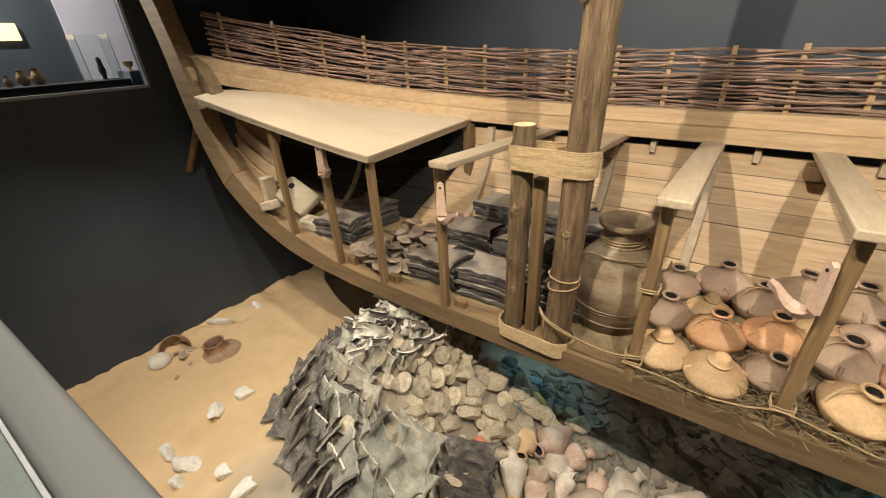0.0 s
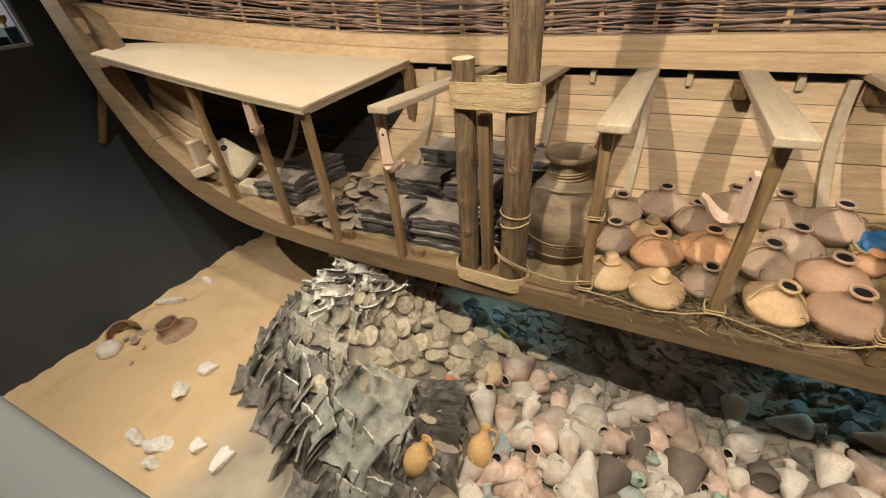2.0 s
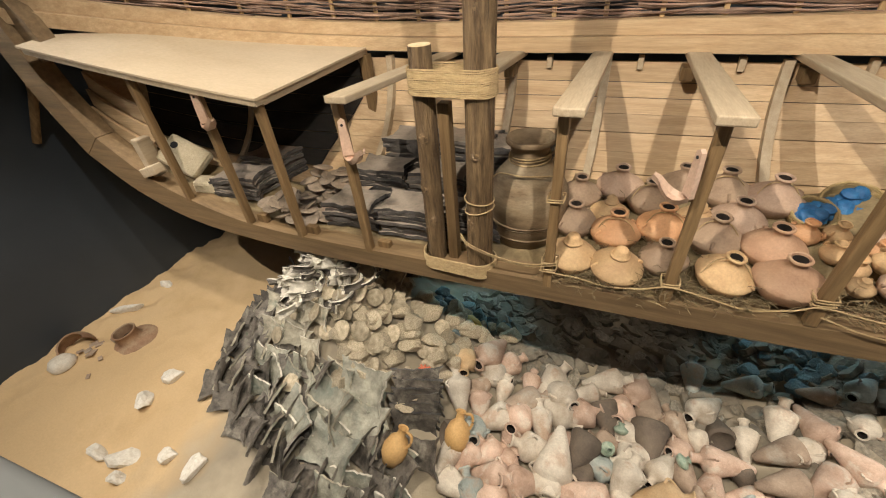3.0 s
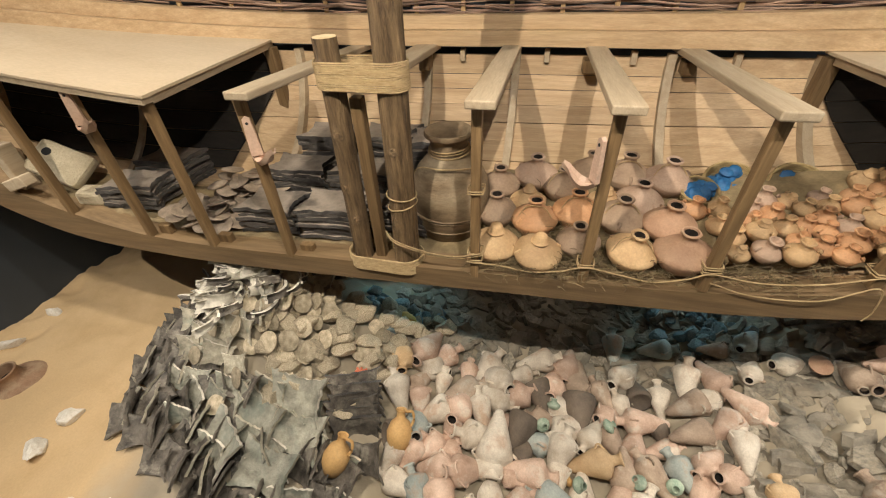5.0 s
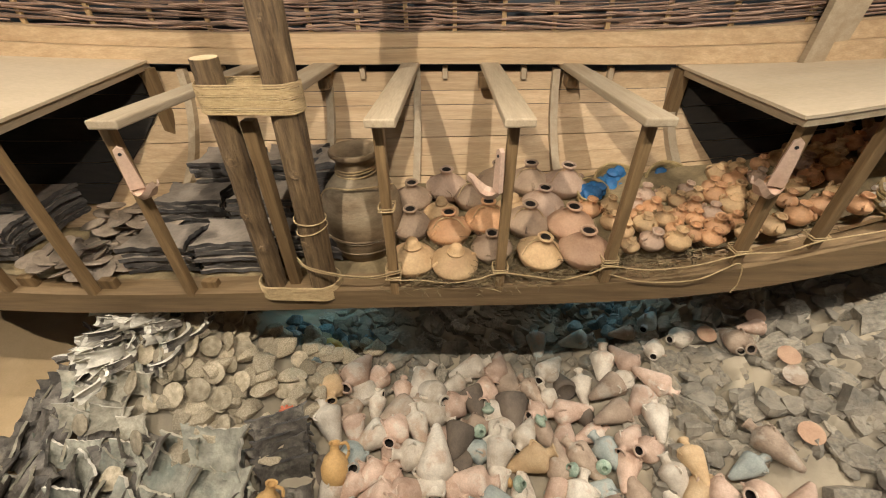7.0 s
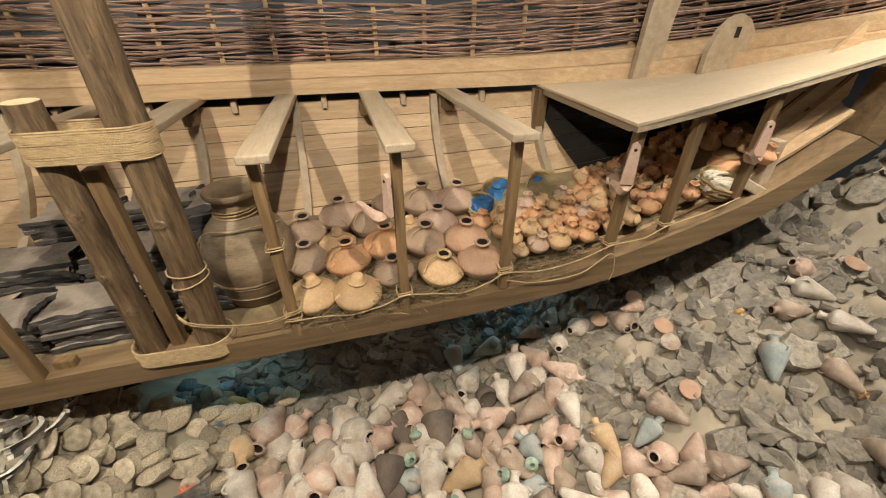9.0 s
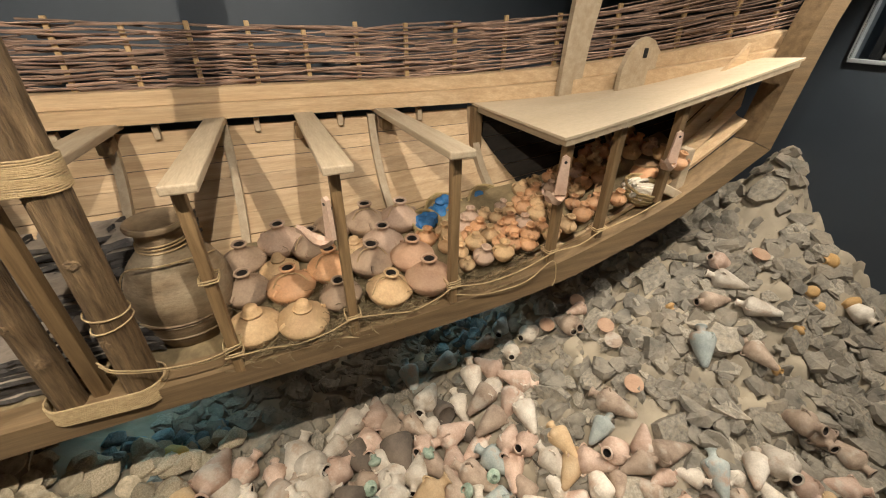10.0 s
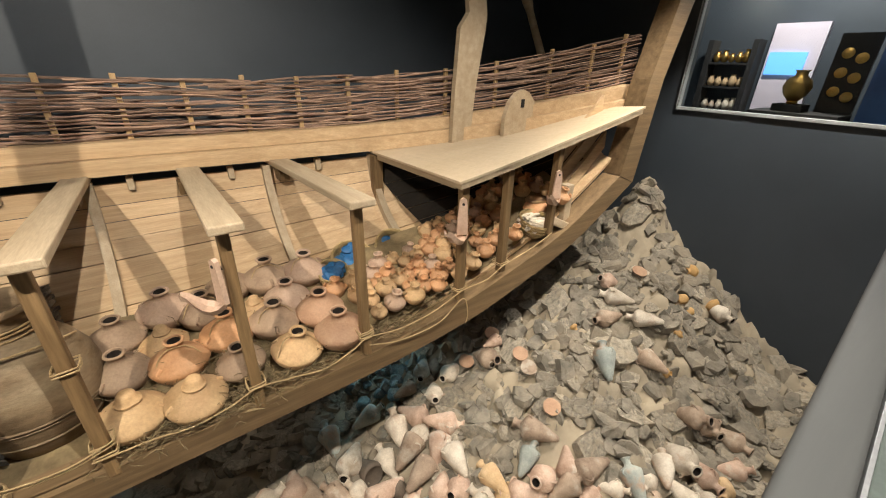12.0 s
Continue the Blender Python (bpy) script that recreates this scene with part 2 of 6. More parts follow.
BLUEPAINT = material("blue_panel", (0.02, 0.06, 0.2), (0.03, 0.09, 0.26), 2.0, 0.6, 0.05, vary=0.0)


def glowing(name, colour, strength):
    m = bpy.data.materials.new(name)
    m.use_nodes = True
    b = m.node_tree.nodes["Principled BSDF"]
    b.inputs["Base Color"].default_value = (*colour, 1)
    b.inputs["Emission Color"].default_value = (*colour, 1)
    b.inputs["Emission Strength"].default_value = strength
    return m


SCREEN = glowing("screen_blue", (0.12, 0.38, 0.85), 1.0)
CASEGLOW = glowing("case_light", (1.0, 0.72, 0.36), 1.1)
GLASS = bpy.data.materials.new("glass")
GLASS.use_nodes = True
_b = GLASS.node_tree.nodes["Principled BSDF"]
_b.inputs["Base Color"].default_value = (0.93, 0.97, 0.95, 1)
_b.inputs["Roughness"].default_value, _b.inputs["Transmission Weight"].default_value, _b.inputs["IOR"].default_value = 0.0, 1.0, 1.1


def seabed_material():
    """Sand in the west that turns to grey-brown silt in the east, with a ragged border."""
    m = material("seabed_sand", (0.54, 0.375, 0.195), (0.67, 0.485, 0.275), 1.6, 0.92, 0.3, grain=0.15, fine=50.0, vary=0.0, stain=(0.40, 0.27, 0.13), stain_scale=0.8, bump_distance=0.02)
    nt = m.node_tree
    b = nt.nodes["Principled BSDF"]
    old = b.inputs["Base Color"].links[0].from_socket
    co = nt.nodes.new("ShaderNodeTexCoord")
    sep = nt.nodes.new("ShaderNodeSeparateXYZ")
    nt.links.new(co.outputs["Object"], sep.inputs[0])
    noise_n = nt.nodes.new("ShaderNodeTexNoise")
    noise_n.inputs["Scale"].default_value, noise_n.inputs["Detail"].default_value = 2.2, 6.0
    nt.links.new(co.outputs["Object"], noise_n.inputs["Vector"])
    add = nt.nodes.new("ShaderNodeMath")
    add.operation = "ADD"
    nt.links.new(sep.outputs["X"], add.inputs[0])
    nt.links.new(noise_n.outputs["Fac"], add.inputs[1])
    mr = nt.nodes.new("ShaderNodeMapRange")
    mr.inputs["From Min"].default_value, mr.inputs["From Max"].default_value = -2.5, -1.9
    nt.links.new(add.outputs[0], mr.inputs["Value"])
    silt = nt.nodes.new("ShaderNodeValToRGB")
    silt.color_ramp.elements[0].color, silt.color_ramp.elements[1].color = (0.21, 0.178, 0.13, 1), (0.43, 0.36, 0.255, 1)
    silt.color_ramp.elements[0].position, silt.color_ramp.elements[1].position = 0.3, 0.68
    nt.links.new(noise_n.outputs["Fac"], silt.inputs[0])
    mx = nt.nodes.new("ShaderNodeMix")
    mx.data_type = "RGBA"
    nt.links.new(mr.outputs[0], mx.inputs["Factor"])
    nt.links.new(old, mx.inputs[6])
    nt.links.new(silt.outputs[0], mx.inputs[7])
    nt.links.new(mx.outputs[2], b.inputs["Base Color"])
    return m


SEABED = seabed_material()

# ---- mesh helpers ----


def mesh_of(name, bm, mat, smooth=False):
    me = bpy.data.meshes.new(name)
    bmesh.ops.recalc_face_normals(bm, faces=bm.faces)
    bm.to_mesh(me)
    bm.free()
    me.materials.append(mat)
    if smooth:
        me.polygons.foreach_set("use_smooth", [True] * len(me.polygons))
        me.set_sharp_from_angle(angle=radians(52))
    return me


def part(name, bm, mat, parent=None, label="", smooth=False):
    ob = new(name, mesh_of(name, bm, mat, smooth))
    ob.parent = parent
    if label:
        ob["label"] = label
    return ob


def piece(name, me, parent, m):
    ob = new(name, me)
    ob.parent = parent
    ob.matrix_basis = m
    return ob


def box(bm, x0, x1, y0, y1, z0, z1, bevel=0.0, m=None):
    r = bmesh.ops.create_cube(bm, size=1.0)
    vs = r["verts"]
    bmesh.ops.transform(bm, matrix=Matrix.Translation(((x0 + x1) / 2, (y0 + y1) / 2, (z0 + z1) / 2)) @ Matrix.Diagonal((x1 - x0, y1 - y0, z1 - z0, 1)), verts=vs)
    if bevel:
        es = {e for v in vs for e in v.link_edges}
        out = bmesh.ops.bevel(bm, geom=list(es), offset=bevel, segments=2, affect="EDGES", profile=0.5)
        vs = list({v for f in out["faces"] for v in f.verts} | {v for v in vs if v.is_valid})
    if m is not None:
        bmesh.ops.transform(bm, matrix=m, verts=[v for v in vs if v.is_valid])
    return vs


def boxed(x0, x1, y0, y1, z0, z1, bevel=0.0, m=None):
    bm = bmesh.new()
    box(bm, x0, x1, y0, y1, z0, z1, bevel, m)
    return bm


def lathe(profile, sides=18, bm=None, wobble=0.0, seed=0):
    """A turned body from (radius, height) pairs, from the foot up."""
    bm = bm or bmesh.new()
    rings = []
    for r, z in profile:
        ring = []
        for i in range(sides):
            a = 2 * math.pi * i / sides
            k = 1 + wobble * noise.noise(Vector((math.cos(a) * 1.3 + seed, math.sin(a) * 1.3, z * 4)))
            ring.append(bm.verts.new((r * k * math.cos(a), r * k * math.sin(a), z)))
        rings.append(ring)
    for a, b in zip(rings, rings[1:]):
        for i in range(sides):
            j = (i + 1) % sides
            bm.faces.new((a[i], a[j], b[j], b[i]))
    bm.faces.new(rings[0][::-1])
    bm.faces.new(rings[-1])
    return bm


def tube(bm, pts, r, sides=6, closed=False, taper=None):
    pts = [Vector(p) for p in pts]
    n = len(pts)
    rings = []
    for i, p in enumerate(pts):
        a = pts[(i - 1) % n] if closed or i else p
        b = pts[(i + 1) % n] if closed or i < n - 1 else p
        d = (b - a).normalized()
        u = d.cross(Vector((0, 0, 1)))
        u = u.normalized() if u.length > 0.05 else d.cross(Vector((0, 1, 0))).normalized()
        v = d.cross(u)
        rr = r if taper is None else taper[i]
        rings.append([bm.verts.new(p + rr * (math.cos(2 * math.pi * k / sides) * u + math.sin(2 * math.pi * k / sides) * v)) for k in range(sides)])
    last = n if closed else n - 1
    for i in range(last):
        a, b = rings[i], rings[(i + 1) % n]
        for k in range(sides):
            j = (k + 1) % sides
            bm.faces.new((a[k], a[j], b[j], b[k]))
    if not closed:
        bm.faces.new(rings[0][::-1])
        bm.faces.new(rings[-1])
    return bm


def smooth_line(pts, steps=6):
    """A Catmull-Rom curve through the points."""
    ps = [Vector(p) for p in pts]
    ps = [2 * ps[0] - ps[1]] + ps + [2 * ps[-1] - ps[-2]]
    out = []
    for i in range(1, len(ps) - 2):
        a, b, c, d = ps[i - 1:i + 3]
        for k in range(steps):
            t = k / steps
            out.append(0.5 * ((2 * b) + (c - a) * t + (2 * a - 5 * b + 4 * c - d) * t * t + (3 * b - a - 3 * c + d) * t ** 3))
    out.append(ps[-2])
    return out


def slab(bm, lower, upper, y0, y1):
    """A bent timber in the plane of the keel between two lines of (x, z)."""
    rows = []
    for (x0, z0), (x1, z1) in zip(lower, upper):
        rows.append([bm.verts.new(p) for p in ((x0, y0, z0), (x0, y1, z0), (x1, y1, z1), (x1, y0, z1))])
    for a, b in zip(rows, rows[1:]):
        for k in range(4):
            j = (k + 1) % 4
            bm.faces.new((a[k], a[j], b[j], b[k]))
    bm.faces.new(rows[0])
    bm.faces.new(rows[-1][::-1])
    long_edges = [e for e in bm.edges if len(e.link_faces) == 2 and e.calc_face_angle(0) > 0.6]
    bmesh.ops.bevel(bm, geom=long_edges, offset=0.012, segments=2, affect="EDGES", profile=0.5)
    return bm


def thing(name, label, category, group="", kind="", at=(0, 0, 0)):
    ob = new(name)
    ob.location = at
    ob.empty_display_size = 0.1
    return tagged(ob, label, category, group, kind)


def ease(a, b, v):
    t = min(1.0, max(0.0, (v - a) / (b - a)))
    return t * t * (3 - 2 * t)


# ---- seabed ----


def ground_z(x, y):
    z = -1.15 - 0.2 * ease(2.4, 3.6, -x)
    z += 1.0 * math.exp(-((x + 1.75) / 1.05) ** 2 - ((y - 2.9) / 0.8) ** 2)
    r = min(1.0, max(0.0, (x - 2.0) / 4.0)) ** 0.85
    z += 0.7 * math.exp(-((x - 6.0) / 0.5) ** 2 - ((y - 2.85) / 0.32) ** 2)
    return z + r * (0.72 + 1.0 * ease(0.6, 2.4, y))


WEST, EAST, NORTH, SOUTH = -5.85, 6.0, 5.1, -4.0


def seabed():
    bm = bmesh.new()
    nx, ny = 330, 160
    grid = []
    for i in range(nx + 1):
        row = []
        for j in range(ny + 1):
            x = WEST + (EAST - WEST) * i / nx
            y = -0.2 + (NORTH + 0.2) * j / ny
            rough = 0.02 + 0.04 * ease(-2.5, -1.0, x) + 0.05 * ease(-4.8, -5.8, x)
            p = Vector((x, y, 0))
            z = ground_z(x, y) + rough * (noise.fractal(p * 3.0, 1.0, 2.0, 4)) + 0.03 * noise.noise(p * 1.1)
            stony = ease(1.9, 2.9, x) * (1 - ease(0.2, 0.5, noise.noise(Vector((x * 0.9, y * 0.9, 7.7)))))
            if stony > 0.01:
                bent = p * 5.5 + 0.6 * noise.noise_vector(p * 4)
                far, core = noise.voronoi(bent)
                plate = 0.11 * noise.noise(core[0] * 3.1) + 0.05 * noise.noise(p * 7 + core[0])
                crack = 0.07 * (1 - ease(0.0, 0.16, far[1] - far[0]))
                z += stony * (plate - crack)
            row.append(bm.verts.new((x, y, z)))
        grid.append(row)
    for i in range(nx):
        for j in range(ny):
            bm.faces.new((grid[i][j], grid[i + 1][j], grid[i + 1][j + 1], grid[i][j + 1]))
    return tagged(part("ground", bm, SEABED, smooth=True), "sculpted seabed of yellow sand and grey-brown silt", "ground", kind="structure")


GROUND = seabed()

# ---- room ----


def structure(name, bm, mat, label, category):
    return tagged(part(name, bm, mat), label, category, kind="structure")


def side_wall(name, x0, x1, edge, sill):
    bm = bmesh.new()
    box(bm, x0, x1, SOUTH, NORTH, -2.0, sill)
    box(bm, x0, x1, edge, NORTH, sill, 5.2)
    box(bm, x0, x1, SOUTH, -1.6, sill, 5.2)
    box(bm, x0, x1, -1.6, edge, 4.1, 5.2)
    return structure(name, bm, WALL, "matt dark grey painted wall with a wide window opening", "wall")


side_wall("wall_west", WEST - 0.15, WEST, 2.46, 2.2)
side_wall("wall_east", EAST, EAST + 0.15, 2.76, 2.13)
structure("wall_north", boxed(-9.5, 9.5, NORTH, NORTH + 0.15, -2, 5.2), WALL, "matt dark grey painted wall behind the ship", "wall")
structure("wall_south", boxed(-9.5, 9.5, SOUTH - 0.15, SOUTH, -2, 5.2), WALL, "dark grey painted wall of the visitor walkway", "wall")
structure("ceiling", boxed(-9.5, 9.5, SOUTH, NORTH, 5.2, 5.35), CEILING, "black ceiling over the display", "ceiling")
structure("floor", boxed(WEST, EAST, SOUTH, 0.1, 0.86, 1.0), FLOORING, "pale grey floor of the visitor walkway", "floor")
structure("floor_edge", boxed(WEST, EAST, 0.0, 0.1, -2.0, 0.86), WALL, "dark painted face below the walkway", "wall")
structure("baseboard", boxed(WEST, EAST, -0.3, NORTH, -2.15, -2.0), BLACK, "dark slab under the seabed", "floor")


def window(name, x, edge, sill, side):
    ob = thing(name, "wide window with a thin pale metal frame onto the next gallery", "window", kind="structure")
    d = 0.03
    part("window_sill", boxed(x - d, x + d, -1.6, edge, sill - 0.012, sill + 0.022, 0.004), TRIM, ob)
    part("window_frame", boxed(x - d, x + d, edge - 0.024, edge + 0.01, sill + 0.022, 4.1, 0.004), TRIM, ob)
    pane = part("pane", boxed(x - side * 0.06 - 0.004, x - side * 0.06 + 0.004, -1.6, edge - 0.024, sill + 0.022, 4.1), GLASS, ob)
    pane.visible_shadow = False


window("window_1", WEST, 2.46, 2.2, -1)
window("window_2", EAST, 2.76, 2.13, 1)


def gallery(name, x0, x1, label):
    bm = bmesh.new()
    far, near = (x0, x1) if x0 < -5 else (x1, x0)
    box(bm, min(far, far + math.copysign(0.1, far)), max(far, far + math.copysign(0.1, far)), SOUTH, NORTH, -2, 5.2)
    structure(name, bm, WALL, label, "wall")
    structure("floor_" + name[5:], boxed(min(x0, x1), max(x0, x1), SOUTH, NORTH, 0.86, 1.0), FLOORING, "grey floor of the next gallery", "floor")


gallery("wall_gallery_west", -9.3, WEST - 0.15, "dark grey wall of the next gallery")
gallery("wall_gallery_east", EAST + 0.15, 9.3, "dark grey wall of the next gallery")


def small_lamp(eye, watts, colour=(1, 0.95, 0.9), radius=0.12):
    lamp = bpy.data.lights.new("gallery_lamp", "POINT")
    lamp.energy, lamp.shadow_soft_size, lamp.color = watts, radius, colour
    new("gallery_lamp", lamp).location = eye


small_lamp((-7.8, 1.0, 4.6), 380)
small_lamp((7.9, 2.4, 4.7), 430)


def display_case(x, y0, y1, z0, z1, depth, towards, label):
    ob = thing("display_case", label, "display case", at=(x, (y0 + y1) / 2, z0))
    w = (y1 - y0) / 2
    h = z1 - z0
    part("back", boxed(-0.03, 0.0, -w, w, 0, h), WALL, ob)
    for s in (-1, 1):
        part("side_panel", boxed(0, towards * depth, s * w - 0.04, s * w + 0.04, 0, h) if towards > 0 else boxed(-depth, 0, s * w - 0.04, s * w + 0.04, 0, h), BLACK, ob)
    for k in range(3):
        z = h * k / 3
        part("shelf", boxed(min(0, towards * depth), max(0, towards * depth), -w + 0.045, w - 0.045, z, z + 0.03), BLACK, ob)
    return ob


def case_vessels(x, y0, y1, z, count, mat, label):
    me = mesh_of("vessel", lathe([(0.02, 0), (0.05, 0.02), (0.07, 0.08), (0.045, 0.14), (0.03, 0.17), (0.045, 0.19)], 12), mat, True)
    for k in range(count):
        v = tagged(new("small_vessel", me), label, "vessel", "vessels in the gallery cases")
        v.matrix_basis = Matrix.Translation((x, y0 + (y1 - y0) * (k + 0.5) / count, z)) @ Matrix.Scale(0.6 + 0.5 * random.random(), 4)


display_case(9.27, 3.2, 3.86, 1.9, 3.0, 0.3, -1, "dark wall case with small vessels on its shelves")
for k in range(3):
    case_vessels(9.08, 3.25, 3.8, 1.93 + 0.367 * k, 5, (CLAY["c"], CLAY["o"], GOLD)[k], "small pale vessel on a case shelf")
small_lamp((8.9, 3.5, 3.6), 5, (1, 0.85, 0.6), 0.03)
tagged(part("wall_panel", boxed(9.2, 9.295, 2.42, 3.08, 1.0, 3.22), PANEL), "pale pinkish exhibition panel standing on the floor", "panel")
tagged(part("screen", boxed(9.16, 9.196, 2.56, 3.04, 2.5, 2.82), SCREEN), "blue glowing screen on a pale panel", "screen")
tagged(part("blue_panel", boxed(7.3, 7.36, 0.0, 1.44, 1.0, 3.0), BLUEPAINT), "dark blue exhibition panel on the gallery floor", "panel")
tagged(part("plinth", boxed(6.9, 7.5, 1.5, 2.36, 1.0, 2.12, 0.01), BLACK), "black museum plinth on the gallery floor", "plinth")
tagged(part("vase_stand", boxed(7.05, 7.35, 1.87, 2.17, 2.12, 2.2, 0.006), BLACK), "small black stand on a plinth", "stand")
vase = lathe([(0.05, 0), (0.06, 0.02), (0.05, 0.03), (0.11, 0.10), (0.14, 0.18), (0.12, 0.26), (0.06, 0.31), (0.055, 0.35), (0.075, 0.37)], 20)
ob = tagged(part("gold_vase", vase, GOLD, smooth=True), "round gold vase on a black stand", "vase")
ob.location = (7.2, 2.02, 2.2)
tagged(part("backboard", boxed(7.4, 7.44, 1.5, 1.84, 2.12, 2.95), BLACK), "black backboard for gold discs", "board")
for k in range(6):
    v = tagged(part("gold_disc", lathe([(0.05, 0), (0.056, 0.01), (0.03, 0.02)], 16), GOLD, smooth=True), "gold disc mounted on a black board", "disc", "gold discs")
    v.matrix_basis = Matrix.Translation((7.398, 1.6 + 0.13 * (k % 2), 2.3 + 0.2 * (k // 2) + 0.05 * (k % 2))) @ Matrix.Rotation(-math.pi / 2, 4, "Y")
small_lamp((6.75, 1.9, 3.3), 5, (1, 0.9, 0.7), 0.03)
tagged(part("wall_panel", boxed(-9.295, -9.2, 2.66, 3.7, 1.0, 5.1), PANEL), "pale lilac exhibition panel standing on the floor", "panel")
# The lit case is a plain block; its lamplight is put in as glow.
tagged(part("lit_case", boxed(-9.295, -9.2, 1.5, 2.06, 2.86, 3.1), CASEGLOW), "yellow lit case on the gallery wall, its light put in as glow", "light box")
tagged(part("plinth", boxed(-7.5, -6.9, 1.2, 2.62, 1.0, 2.27, 0.01), BLACK), "long black museum plinth on the gallery floor", "plinth")
case_vessels(-7.2, 1.3, 1.75, 2.27, 3, CLAY["o"], "small amber vessel on a plinth")
vit = thing("vitrine", "clear glass vitrine standing on a black plinth", "display case", at=(-7.2, 2.38, 2.27))
for sx, sy in ((1, 0), (-1, 0), (0, 1), (0, -1)):
    pane = boxed(0.19 * sx - (0.003 if sx else 0.19), 0.19 * sx + (0.003 if sx else 0.19), 0.19 * sy - (0.003 if sy else 0.186), 0.19 * sy + (0.003 if sy else 0.186), 0, 0.58)
    part("pane", pane, GLASS, vit).visible_shadow = False
tagged(part("figurine", lathe([(0.03, 0), (0.03, 0.05), (0.05, 0.12), (0.03, 0.2), (0.035, 0.26), (0.01, 0.3)], 12), BLACK, smooth=True), "small dark statuette in a vitrine", "statuette").location = (-7.2, 2.4, 2.27)
tagged(part("plinth", boxed(-7.5, -7.0, 2.66, 2.95, 1.0, 2.36, 0.01), WALL), "grey museum plinth on the gallery floor", "plinth")
ob = tagged(part("gold_cup", lathe([(0.03, 0), (0.02, 0.04), (0.06, 0.08), (0.065, 0.13)], 12), GOLD, smooth=True), "small gold cup on a grey plinth", "cup")
ob.location = (-7.2, 2.75, 2.36)
small_lamp((-7.0, 2.3, 3.3), 6, (1, 0.95, 0.85), 0.03)


def railing():
    ob = thing("railing", "glass railing with a brushed steel handrail", "railing", at=(0, 0.0, 1.0))
    turn = Matrix.Translation((0.7, 0.29, 0.98)) @ Matrix.Rotation(math.atan(0.062), 4, "Z")
    # Opaque band and added ledge stand in for the glass edge and floor.
    part("handrail", boxed(-6.3, 5.2, -0.028, 0.054, 0, 0.05, 0.012, turn), STEEL, ob, "satin grey band in place of the glass edge", True)
    part("trim_line", boxed(-6.3, 5.2, -0.035, -0.0285, 0.004, 0.052, 0.001, turn), TRIM, ob, "thin bright metal line")
    part("ledge", boxed(-6.3, 5.2, -0.32, -0.0355, 0, 0.046, 0.004, turn), LEDGE, ob, "grey-green ledge added in place of the floor")
    for k in range(5):
        x = -6.2 + 2.28 * k
        part("pane", boxed(x, x + 2.24, -0.036, -0.024, -0.95, -0.002, 0.002, turn), GLASS, ob).visible_shadow = False
    for k in range(6):
        x = -6.22 + 2.28 * k
        part("post", boxed(x - 0.015, x + 0.015, -0.05, -0.01, -0.98, -0.002, 0.003, turn), STEEL, ob)


railing()


def lamp_housing(eye, target):
    ob = thing("track_spotlight", "black track spotlight hanging from the ceiling", "spotlight", "track spotlights", at=eye)
    m = look((0, 0, 0), Vector(target) - Vector(eye))
    part("housing", lathe([(0.07, 0.05), (0.075, 0.06), (0.075, 0.2), (0.05, 0.24)], 14), BLACK, ob, smooth=True).matrix_basis = m
    part("yoke", boxed(-0.012, 0.012, -0.012, 0.012, 0.1, 5.2 - eye[2]), BLACK, ob)


# The two added fill lamps get invented housings as well.
for eye, target, watts, wide in SPOTS:
    lamp_housing(eye, target)

# ---- ship ----
SHIP = thing("ship", "life-size wooden ship cut open along its keel, laden with cargo", "ship", at=(0, 2.67, 0.4))
SHIP_INV = Matrix.Translation((0, -2.67, -0.4))
FRONT, BACK = 2.57, 2.77


def ship_part(name, bm, mat, label="", smooth=False, parent=None):
    ob = part(name, bm, mat, parent or SHIP, label, smooth)
    if parent is None:
        ob.matrix_parent_inverse = SHIP_INV
    return ob


def keel_z(x):
    d = x + 0.9
    return 0.43 + (0.0032 * d ** 3.4 if d > 0 else 0.0041 * (-d) ** 4) + 0.02 * max(0, d)


def beam(x):
    return 1.86 * max(0.0, 1 - abs((x - 0.05) / 5.05) ** 2.6)


def rail_z(x):
    return 1.64 + (0.50 * ((0.2 - x) / 4.8) ** 2.8 if x < 0.2 else 0.49 * ((x - 0.2) / 4.8) ** 3.4)


def hull(x, s):
    """A point of the inner planking: s runs from the keel to the rail."""
    a = s * math.pi / 2
    z0 = min(keel_z(x) - 0.04, rail_z(x) - 0.05)
    return Vector((x, BACK - 0.05 + beam(x) * math.sin(a) ** 0.85, z0 + (rail_z(x) - z0) * (1 - math.cos(a))))


KEEL_TOP = smooth_line([(-4.5, 1.2, 0), (-3.95, 0.80, 0), (-3.39, 0.6, 0), (-2.7, 0.46, 0), (-1.7, 0.43, 0), (0.3, 0.49, 0), (1.79, 0.55, 0), (2.67, 0.68, 0), (3.27, 0.84, 0), (4.0, 1.09, 0), (4.75, 1.52, 0)])
KEEL_LOW = smooth_line([(-4.85, 0.98, 0), (-4.3, 0.60, 0), (-3.6, 0.35, 0), (-2.8, 0.26, 0), (-1.75, 0.24, 0), (0.3, 0.31, 0), (1.83, 0.37, 0), (2.75, 0.48, 0), (3.4, 0.65, 0), (4.15, 0.92, 0), (5.02, 1.42, 0)])
ship_part("keel", slab(bmesh.new(), [p[:2] for p in KEEL_LOW], [p[:2] for p in KEEL_TOP], FRONT, BACK), KEEL, "curved keel of brown timber")
STEM_OUT = smooth_line([(-4.855, 0.985, 0), (-5.1, 1.45, 0), (-5.26, 1.95, 0), (-5.38, 2.6, 0), (-5.54, 3.13, 0), (-5.7, 3.7, 0)])
